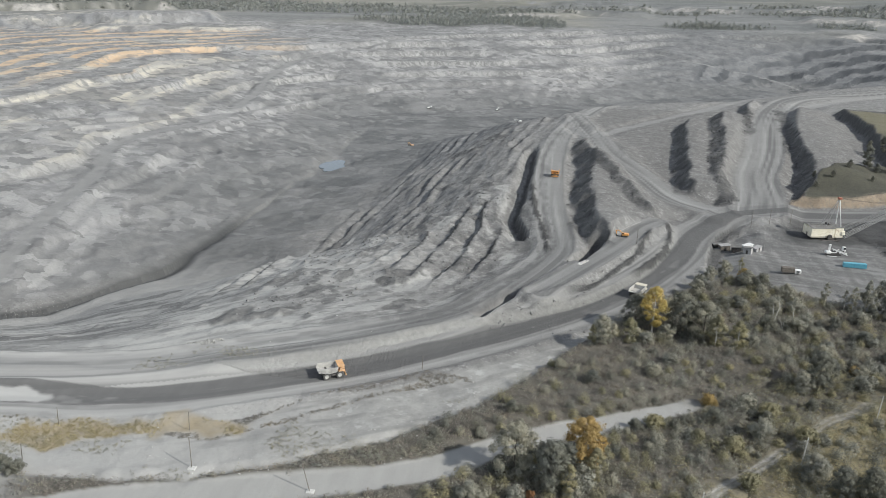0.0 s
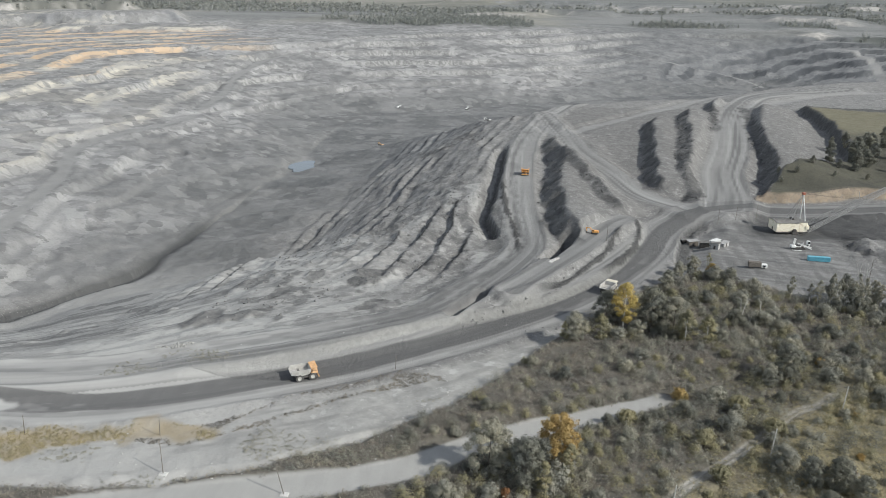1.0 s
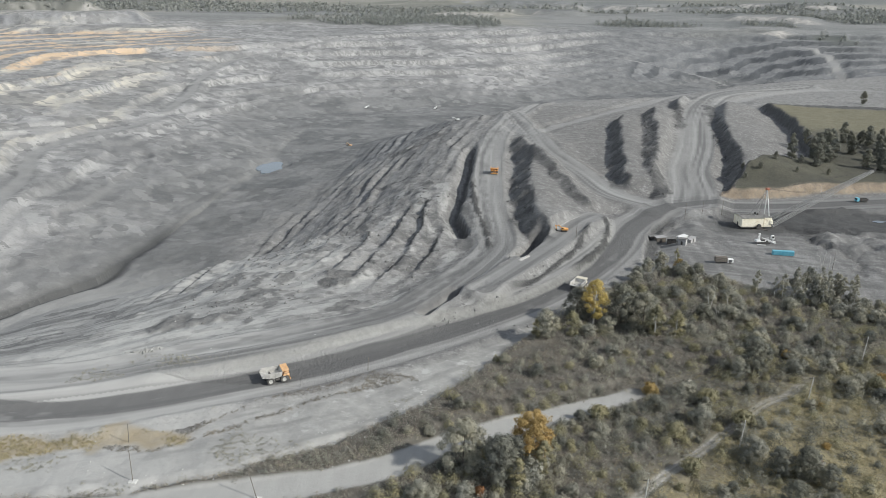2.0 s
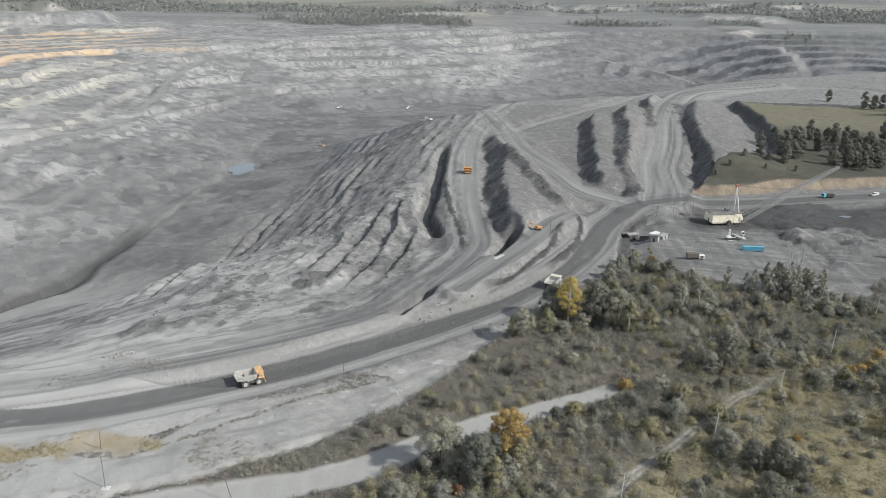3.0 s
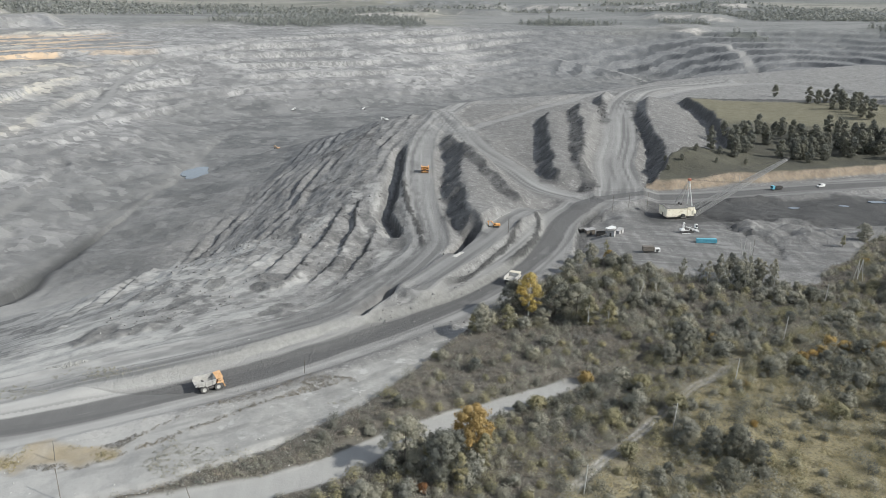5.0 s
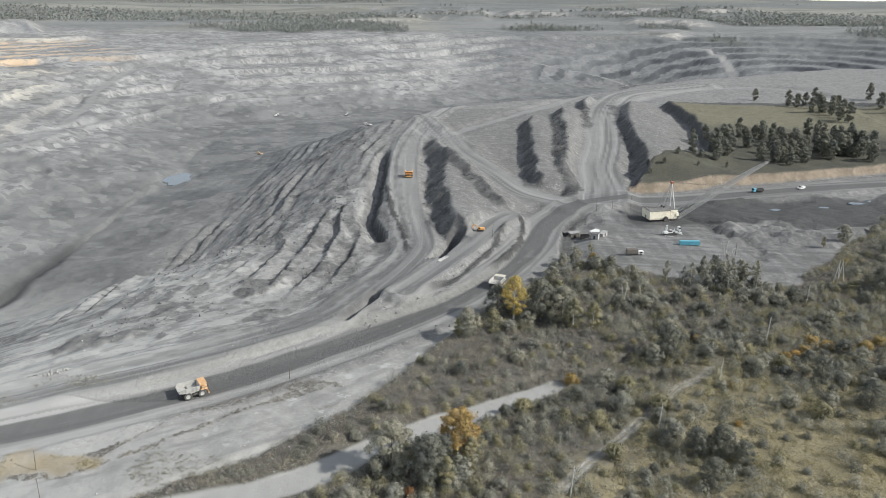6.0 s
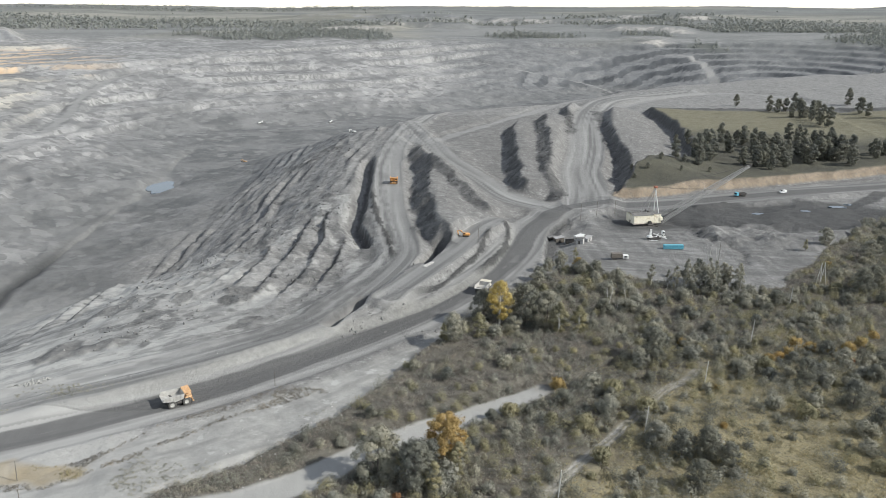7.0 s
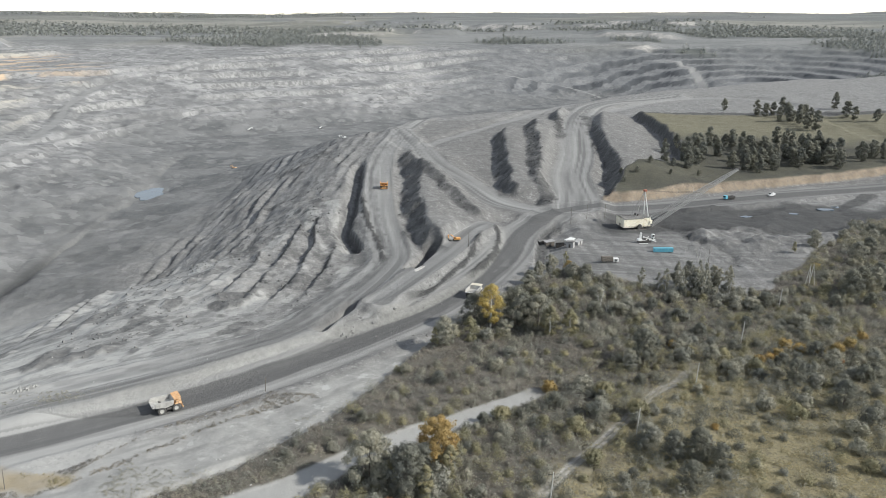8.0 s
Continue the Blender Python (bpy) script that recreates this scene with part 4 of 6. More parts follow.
WOOD = paint("weathered_wood", (0.12, 0.105, 0.09), (0.22, 0.2, 0.175), 0.9, scale=2)
RUBBER = paint("tyre_rubber", (0.075, 0.073, 0.07), (0.13, 0.127, 0.12), 0.9, scale=1.5)
GLASS = Mat("dark_glass", 0.08).color((0.02, 0.022, 0.025)).mat

# ---- trees, bushes and scrub ----
def crown_points(rng, height, width, low, clumps, per, clump_size, pointed=0.0):
    """Leaf places and directions for an uneven crown of clumps."""
    cs, ns = [], []
    for _ in range(clumps):
        u = rng.uniform(0, 1)
        h = low + (height - low) * (u ** 0.85)
        rel = (h - low) / (height - low)
        bulge = math.sin(math.pi * min(0.97, 0.14 + rel * (0.82 + pointed * 0.1))) ** (0.7 + pointed)
        a, rr = rng.uniform(0, 2 * math.pi), width * 0.5 * bulge * rng.uniform(0.35, 1.0)
        c = np.array([rr * math.cos(a), rr * math.sin(a), h])
        d = rng.normal(size=(per, 3))
        d /= np.linalg.norm(d, axis=1, keepdims=True)
        size = clump_size * rng.uniform(0.6, 1.25)
        cs.append(c + d * size * rng.uniform(0.45, 1.0, (per, 1)) * np.array([1, 1, 0.75]))
        ns.append(d + 0.9 * (c - np.array([0, 0, (low + height) / 2])) / height + rng.normal(size=(per, 3)) * 0.28)
    return np.vstack(cs), np.vstack(ns)


def tree_meshes(seed, height, width, low, clumps, per, clump, leaf, size, bark, pointed=0.0, stems=1):
    rng = np.random.RandomState(seed)
    wood = Shape()
    for k in range(stems):
        lean = rng.normal(size=2) * (0.04 if stems == 1 else 0.16) * height
        base = rng.normal(size=2) * 0.25 * (stems > 1)
        top = Vector((base[0] + lean[0], base[1] + lean[1], height * rng.uniform(0.75, 0.9)))
        mid = Vector((base[0] + lean[0] * 0.35, base[1] + lean[1] * 0.3, height * 0.42))
        r = 0.018 * height / math.sqrt(stems) + 0.03
        wood.tube([(base[0], base[1], -0.5), (base[0], base[1], height * 0.08), mid, top], [r * 1.25, r, r * 0.7, r * 0.2], 6)
        for _ in range(5 if stems == 1 else 2):
            h = rng.uniform(max(low, 0.2 * height), height * 0.75)
            a = rng.uniform(0, 2 * math.pi)
            p = Vector((base[0] + lean[0] * h / height, base[1] + lean[1] * h / height, h))
            q = p + Vector((math.cos(a), math.sin(a), 0.7)) * width * rng.uniform(0.25, 0.4)
            wood.tube([p, (p + q) / 2 + Vector((0, 0, 0.1 * width)), q], [r * 0.4, r * 0.25, r * 0.08], 4)
    crown = None
    if clumps:
        c, n = crown_points(rng, height, width, low, clumps, per, clump, pointed)
        crown = leaf_mesh("crown", c, n, rng.uniform(0.6, 1.3, len(c)) * size, rng, LEAF[leaf])
    return wood.mesh("trunk", bark), crown


def plant(name, category, label, meshes, x, y, scale=1.0, turn=0.0, group="", trunk="trunk", crown="crown", z=None):
    ob = thing(name, pose(x, y, level(x, y) if z is None else z, 0, 0, turn), label, category, group)
    ob.scale = (scale, scale, scale)
    part(trunk, meshes[0], None, ob)
    if meshes[1]:
        part(crown, meshes[1], None, ob)
    return ob


TREES = {
    "yellow": tree_meshes(1, 19, 11.0, 3.2, 92, 120, 1.45, "yellow", 0.21, BIRCH, 0.15),
    "orange": tree_meshes(2, 15, 11.0, 2.0, 84, 120, 1.5, "orange", 0.22, BARK),
    "grey": tree_meshes(3, 13, 12.0, 0.6, 90, 120, 1.6, "grey", 0.22, BARK),
    "dark": tree_meshes(4, 14, 12.5, 0.6, 90, 120, 1.65, "dark", 0.22, BARK),
    "olive": tree_meshes(5, 12, 7.5, 1.0, 52, 110, 1.25, "olive", 0.2, BIRCH, 0.3),
    "birch": tree_meshes(6, 12, 4.2, 3.0, 26, 80, 1.0, "grey", 0.19, BIRCH, 0.4),
    "small_yellow": tree_meshes(7, 10, 4.4, 1.0, 30, 90, 1.05, "olive", 0.2, BARK, 0.4),
    "grove": tree_meshes(8, 17, 9.5, 1.2, 50, 56, 1.9, "dark", 0.5, BARK, 0.1),
    "grove_b": tree_meshes(9, 18, 8.0, 1.0, 50, 56, 1.8, "dark", 0.46, BARK, 0.15),
    "grove_c": tree_meshes(10, 15, 10.0, 0.8, 50, 56, 1.9, "dark", 0.5, BARK, 0.0),
    "bare": tree_meshes(11, 12, 6.0, 4.0, 0, 0, 0, "grey", 0.2, BIRCH, stems=2),
    "thin": tree_meshes(12, 8, 2.6, 2.0, 16, 60, 0.75, "olive", 0.15, BIRCH, 0.4),
}


def trees():
    near = "trees along the forest edge"
    spots = [
        ("yellow", 46, 279, 1.0, "tall yellow autumn birch standing beside the haul road"),
        ("orange", 16, 184, 1.12, "broad orange autumn tree beside the dirt track"),
        ("grey", -3, 179, 1.18, "broad grey-green tree casting shadow on the dirt track"),
        ("dark", 7, 174, 1.0, "dark grey-green tree in the thicket by the track"),
        ("small_yellow", 12, 171, 0.95, "slim yellow autumn tree in the thicket"),
        ("dark", 12, 180, 0.75, "dark tree between the grey-green and the orange tree"),
        ("olive", 19, 178, 0.9, "olive green young tree beside the orange tree"),
        ("grey", 26, 263, 0.85, "round grey-green tree at the edge of the road"),
        ("small_yellow", 22, 261, 0.8, "slim yellow birch at the edge of the wood"),
        ("olive", 36, 266, 0.9, "pale olive birch at the edge of the wood"),
        ("dark", 40, 285, 0.95, "dark tree behind the yellow birch"),
        ("dark", 57, 280, 1.2, "dark rounded tree beside the yellow birch"),
        ("grey", 65, 277, 1.15, "grey-green rounded tree beside the haul road"),
        ("olive", 68, 269, 1.1, "olive birch in front of darker trees"),
        ("olive", 76, 269, 1.0, "olive birch in front of darker trees"),
        ("grey", 50, 270, 0.6, "small grey-green tree under the birches"),
        ("dark", 97, 243, 0.95, "dark tree standing alone over low scrub"),
        ("grey", 91, 240, 0.6, "small grey-green tree over low scrub"),
    ]
    more = [
        ("dark", 84, 182, 0.62, "dark dense tree on the meadow"),
        ("dark", 91, 181, 0.7, "dark dense tree on the meadow"),
        ("grey", 79, 190, 0.6, "grey-green rounded tree on the meadow"),
        ("dark", 83, 167, 0.65, "dark dense tree on the meadow"),
        ("dark", 95, 176, 0.55, "dark dense tree on the meadow"),
        ("dark", 143, 222, 0.7, "dark tree in the thicket"),
        ("dark", 150, 205, 0.7, "dark tree in the thicket"),
        ("dark", 215, 302, 0.9, "dark tree at the edge of the clearing"),
        ("dark", 223, 307, 0.85, "dark tree at the edge of the clearing"),
        ("grey", 231, 309, 0.8, "grey-green tree at the edge of the clearing"),
        ("grey", 250, 350, 0.8, "grey-green tree beside the coal yard"),
        ("grey", 238, 372, 0.7, "grey-green tree beside the coal yard"),
        ("dark", 262, 360, 0.7, "dark tree beside the coal yard"),
        ("small_yellow", 224, 366, 0.6, "small yellow tree beside the coal yard"),
        ("thin", 96, 354, 1.1, "thin tree beside the sheds"),
        ("orange", 95, 345, 0.45, "small orange bush-like tree by the sheds"),
        ("grey", 88, 352, 0.6, "grey-green tree by the sheds"),
        ("grey", 80, 344, 0.55, "grey-green tree by the haul road"),
        ("grey", 70, 322, 0.6, "grey-green tree by the haul road"),
        ("dark", 78, 306, 0.5, "dark small tree in the scrub"),
    ]
    for kind, x, y, s, label in spots + more:
        plant("tree", "tree", label, TREES[kind], x, y, s, (x * 37 + y * 11) % 360, near)
    for x, y, s in ((96, 297, 1.0), (104, 298, 0.9), (99, 293, 0.6), (167, 356, 0.95), (169, 353, 0.8), (111, 300, 0.7)):
        plant("dead_tree", "tree", "bare white dead birch with forked trunk", TREES["bare"], x, y, s, x * 53 % 360, "dead birches")
    rng = np.random.RandomState(21)
    for k in range(42):
        x, y = 152 + rng.normal() * 10, 318 + rng.normal() * 5
        plant("birch", "tree", "slender birch in a small stand", TREES["birch"], x, y, rng.uniform(0.7, 1.0), rng.uniform(0, 360), "stand of birches")
    # the grove on the field above the ochre cut
    grove = [(270, 642), (252, 580), (244, 547), (270, 597), (295, 633), (285, 594), (316, 632), (310, 601), (324, 617), 
             (330, 616), (289, 552), (291, 548), (316, 561), (303, 556), (340, 585), (333, 560), (373, 639), (377, 624), (358, 578),
             (385, 612), (364, 564), (350, 572), (348, 582), (358, 570), (375, 578), (376, 596), (381, 590), (413, 583), (398, 565), (311, 571),
             (262, 572), (437, 600), (420, 560)]
    kinds = ("grove", "grove_b", "grove_c")
    for k, (x, y) in enumerate(grove):
        for j in range(3):
            dx, dy = rng.normal(size=2) * (1.5 + 6 * j)
            plant("tree", "tree", "dark green leafy tree on the grass field", TREES[kinds[(k + 2 * j) % 3]], x + dx, y + dy + 4, rng.uniform(0.6, 1.0), rng.uniform(0, 360),
                  "grove on the field")
    far = [(432, 899), (429, 813), (434, 803), (449, 813), (468, 830), (442, 766), (443, 749), (431, 768), (436, 723), (440, 713), (463, 810),
           (467, 782), (452, 790), (446, 735), (520, 789), (515, 766), (566, 884), (530, 751), (455, 770)]
    for k, (x, y) in enumerate(far):
        plant("tree", "tree", "dark green leafy tree beyond the grass field", TREES[kinds[k % 3]], x, y, rng.uniform(0.8, 1.15), rng.uniform(0, 360), "trees beyond the field")
    for x, y, s in ((178, 512, 0.25), (190, 520, 0.3), (205, 535, 0.35), (226, 543, 0.4), (215, 520, 0.25), (240, 528, 0.3), (185, 540, 0.3)):
        plant("bush", "bush", "small dark bush on the grass field", TREES["grove_c"], x, y, s, x * 31 % 360, "bushes on the field", "stem", "foliage")


def bush_meshes(seed, height, width, leaf, clumps, per, size):
    rng = np.random.RandomState(seed)
    wood = Shape()
    for _ in range(5):
        a = rng.uniform(0, 6.28)
        wood.tube([(0, 0, -0.3), (0.2 * width * math.cos(a), 0.2 * width * math.sin(a), height * 0.5), (0.36 * width * math.cos(a), 0.36 * width * math.sin(a), height * 0.85)],
                  [0.06, 0.04, 0.015], 4)
    c, n = crown_points(rng, height, width, 0.25, clumps, per, 0.26 * width, 0.0)
    return wood.mesh("stem", BARK), leaf_mesh("foliage", c, n, rng.uniform(0.6, 1.3, len(c)) * size, rng, LEAF[leaf])


def wooded(x, y):
    """How thick bushes stand at a place: 0 to 1."""
    scrub, clear, yard = lie(x, y, "scrub", "clear", "yard")
    open_meadow = np.exp(-(((x - 118) / 26) ** 2 + ((y - 178) / 26) ** 2)) + 0.8 * np.exp(-(((x - 60) / 14) ** 2 + ((y - 235) / 14) ** 2))
    open_meadow = open_meadow + 0.9 * np.exp(-(((x - 185) / 30) ** 2 + ((y - 320) / 14) ** 2)) + 0.8 * np.exp(-(((x - 130) / 25) ** 2 + ((y - 285) / 14) ** 2))
    return scrub * (1 - clear) * (1 - yard * (x < 225)) * np.clip(1.05 - open_meadow, 0.05, 1)


def bushes():
    kinds = [("grey", 3.6, 4.6, bush_meshes(31, 3.6, 4.6, "grey", 30, 84, 0.18)), ("grey", 2.8, 4.0, bush_meshes(32, 2.8, 4.0, "grey", 26, 84, 0.17)),
             ("dark", 4.2, 4.6, bush_meshes(33, 4.2, 4.6, "dark", 32, 84, 0.18)), ("olive", 2.4, 3.4, bush_meshes(34, 2.4, 3.4, "olive", 22, 80, 0.16)),
             ("grey", 4.8, 5.4, bush_meshes(35, 4.8, 5.4, "grey", 34, 88, 0.19)), ("orange", 3.0, 4.2, bush_meshes(36, 3.0, 4.2, "orange", 20, 64, 0.2)),
             ("red", 2.4, 3.0, bush_meshes(37, 2.4, 3.0, "red", 16, 60, 0.18))]
    words = {"grey": "grey-green leafy bush in the scrub", "dark": "dark dense bush in the scrub", "olive": "yellowish olive bush in the scrub",
             "orange": "orange autumn bush in the scrub", "red": "red autumn bush in the scrub"}
    rng = np.random.RandomState(5)
    x, y = rng.uniform(-30, 350, 17500), rng.uniform(150, 440, 17500)
    w = wooded(x, y)
    thick = np.clip(0.7 + 0.9 * fbm(x, y, 26, 3, 3), 0.08, 1)
    low_band = (y > np.interp(x, [-40, 0, 53, 80], [205, 205, 232, 262])) * (x < 84)
    ok = (rng.rand(17500) < w * thick * (1 - 0.6 * low_band)) & (x < 0.95 * y)
    placed, group = [], "bushes in the scrub"
    special = [(-1, 169.5, 6, 0.9), (2, 168.5, 6, 1.0), (156, 252, 5, 1.2), (160, 248, 5, 1.1), (150, 246, 5, 1.0), (166, 244, 5, 1.1), (174, 246, 5, 1.2), (181, 250, 5, 1.1),
               (169, 236, 6, 0.8), (140, 240, 5, 1.0), (145, 243, 5, 0.9), (112, 222, 5, 0.5), (103, 196, 5, 0.6), (98, 188, 6, 0.55), (20, 168, 3, 1.0), (190, 256, 5, 1.0),
               (140, 312, 2, 1.0), (145, 310, 0, 0.9), (150, 311, 2, 1.1), (155, 312, 0, 1.0), (160, 313, 2, 0.9), (165, 316, 0, 0.8), (148, 316, 2, 1.0), (157, 318, 2, 1.0),
               (-140, 157, 2, 1.0), (-143, 159, 2, 0.9), (-138, 159, 2, 0.8), (-146, 156, 0, 1.0)]
    for bx, by, k, s in special:
        plant("bush", "bush", words[kinds[k][0]], kinds[k][3], bx, by, s, bx * 57 % 360, group, "stem", "foliage")
    for i in np.where(ok)[0]:
        if len(placed) >= 1750:
            break
        k = int(rng.choice(7, p=[0.31, 0.27, 0.20, 0.075, 0.13, 0.012, 0.003]))
        s = rng.uniform(0.7, 1.55)
        if any((x[i] - a) ** 2 + (y[i] - b) ** 2 < (0.31 * (kinds[k][2] * s + c)) ** 2 for a, b, c in placed):
            continue
        placed.append((x[i], y[i], kinds[k][2] * s))
    zs = lie([p[0] for p in placed], [p[1] for p in placed])
    for (bx, by, bw), bz in zip(placed[:290], zs):
        k = int(rng.choice(7, p=[0.31, 0.27, 0.20, 0.075, 0.13, 0.012, 0.003]))
        plant("bush", "bush", words[kinds[k][0]], kinds[k][3], bx, by, bw / kinds[k][2], rng.uniform(0, 360), group, "stem", "foliage", z=float(bz))
    return placed, zs


def clump_field(name, label, category, leaf, xs, ys, heights, widths, per, size, seed, zs=None, flat=0.6):
    """Many small plants joined into one piece of ground cover."""
    rng = np.random.RandomState(seed)
    if zs is None:
        zs = lie(xs, ys)
    n = len(xs)
    d = rng.normal(size=(n, per, 3))
    d /= np.linalg.norm(d, axis=2, keepdims=True)
    d[:, :, 2] = np.abs(d[:, :, 2])
    r = rng.uniform(0.45, 1.0, (n, per, 1))
    c = d * r * np.stack([widths / 2, widths / 2, heights], 1)[:, None, :] + np.stack([xs, ys, zs], 1)[:, None, :]
    nrm = d + rng.normal(size=d.shape) * flat
    me = leaf_mesh(name, c.reshape(-1, 3), nrm.reshape(-1, 3), rng.uniform(0.6, 1.3, n * per) * size, rng, LEAF[leaf])
    return tagged(new(name, me), label, category, kind="stuff")


def ground_cover(placed, zs):
    rng = np.random.RandomState(8)
    rest = np.array(placed[290:])
    for leaf, pick in (("grey", 0), ("dark", 1), ("olive", 2)):
        sel = np.arange(len(rest)) % 3 == pick
        clump_field("bush_thicket", f"{leaf} leafy bushes growing together in the scrub", "bushes", leaf, rest[sel, 0], rest[sel, 1], rest[sel, 2] * 0.75,
                    rest[sel, 2], 360, 0.19, 40 + pick, zs[290:][sel], flat=0.32)
    x, y = rng.uniform(-145, 350, 110000), rng.uniform(128, 440, 110000)
    scrub, path, track, clear, yard = lie(x, y, "scrub", "path", "track", "clear", "yard")
    keep = (rng.rand(110000) < scrub * (1 - np.maximum(path, track)) * (1 - 0.6 * clear) * (1 - 0.8 * yard * (x < 225))) & (np.abs(x) < 0.98 * y)
    x, y = x[keep], y[keep]
    d_p, _ = along(x, y, PATHWAY, 400)
    kind = fbm(x, y, 30, 2, 3) + 0.5 * rng.normal(size=len(x))
    meadow = kind + 1.6 * np.exp(-(((x - 118) / 30) ** 2 + ((y - 178) / 30) ** 2))
    meadow = meadow + 0.75 * step(-14, 12, d_p) * (1 - step(225, 285, y))
    for name, label, leaf, sel, h, wd, per, size in (
            ("twig_scrub", "low brown-grey twiggy scrub covering the ground", "twig", (meadow < 0.05) | (d_p <= -30) & (meadow >= 0.55), 1.3, 2.7, 24, 0.16),
            ("low_scrub", "low grey-green scrub covering the ground", "grey", (meadow >= 0.05) & (meadow < 0.55), 1.7, 2.3, 26, 0.16),
            ("dry_grass", "tufts of dry straw-coloured grass", "straw", (meadow >= 0.55) & (d_p > -30), 0.75, 1.7, 18, 0.13)):
        n = min(int(sel.sum()), 21000)
        i = np.where(sel)[0][:n]
        f = rng.uniform(0.6, 1.4, n)
        clump_field(name, label, "scrub", leaf, x[i], y[i], h * f, wd * f, per, size, 50 + len(name), flat=0.5)
    # dry grass and weeds on the open dirt by the haul road
    x, y = rng.uniform(-175, -20, 26000), rng.uniform(150, 235, 26000)
    haul, track, dry = lie(x, y, "haul", "track", "dry")
    patch = fbm(x, y, 22, 4, 3)
    lane = np.abs(y - np.interp(x, [-170, -134, -94, -87, -79, -67, -57, -40], [176, 180, 186, 191, 199, 213, 218, 229])) < (1.6 + 3 * fbm(x, y, 20, 1, 3)) * (x > -112)
    second = np.abs(y - np.interp(x, [-90, -72, -63, -53, -38, -24], [182, 195, 203, 212, 222, 229])) < 0.9 + 2.5 * fbm(x, y, 16, 3, 3)
    clear = (haul < 0.1) & (track < 0.1)
    for leaf, label, pick in (("straw", "tan dry grass on the pale dirt beside the haul road", clear & (dry > 0.22 + 0.3 * rng.rand(26000)) & (patch > -0.4 + 0.3 * rng.rand(26000))),
                              ("twig", "grey weeds on the pale dirt beside the haul road", clear & (lane | second) & (dry < 0.3)),
                              ("grey", "low green weeds scattered on the pale dirt", clear & (patch > 0.15 + 0.9 * rng.rand(26000)) & (dry < 0.3) & ~lane)):
        n = int(pick.sum())
        clump_field("dry_grass" if leaf == "straw" else "weeds", label, "grass", leaf, x[pick], y[pick],
                    rng.uniform(0.3, 0.9, n), rng.uniform(0.8, 1.7, n), 22, 0.10, 60 + n % 7, flat=0.8)


def far_woods():
    """Woods in the distance, too many trees to count."""
    rng = np.random.RandomState(12)
    n = 30000
    a, r = rng.uniform(-0.75, 0.75, n), 1750 + 2900 * rng.rand(n) ** 1.3
    x, y = r * np.sin(a), r * np.cos(a)
    ok = rng.rand(n) < woodland(x, y)
    f = rng.uniform(0.7, 1.3, n)
    for near, per, size in ((True, 30, 1.5), (False, 10, 3.2)):
        i = ok & ((r < 2450) == near)
        clump_field("far_wood", "distant grey-green woods beyond the pit", "woods", "hazed", x[i], y[i], 16 * f[i], (9 if near else 15) * f[i], per, size, 71, flat=0.3)


def rock_field(name, label, mat, xs, ys, sizes, seed):
    """Loose stones, joined into one piece: uneven eight-cornered lumps."""
    rng = np.random.RandomState(seed)
    zs = lie(xs, ys)
    sh = Shape()
    faces = [(0, 2, 4), (2, 1, 4), (1, 3, 4), (3, 0, 4), (2, 0, 5), (1, 2, 5), (3, 1, 5), (0, 3, 5)]
    for x, y, z, s in zip(xs, ys, zs, sizes):
        v = np.array([(1, 0, 0), (-1, 0, 0), (0, 1, 0), (0, -1, 0), (0, 0, 0.8), (0, 0, -0.6)]) * rng.uniform(0.6, 1.3, (6, 1)) * s + rng.normal(size=(6, 3)) * 0.2 * s
        sh.add(v + (x, y, z + 0.2 * s), faces)
    return tagged(new(name, sh.mesh(name, mat)), label, "stones", kind="stuff")


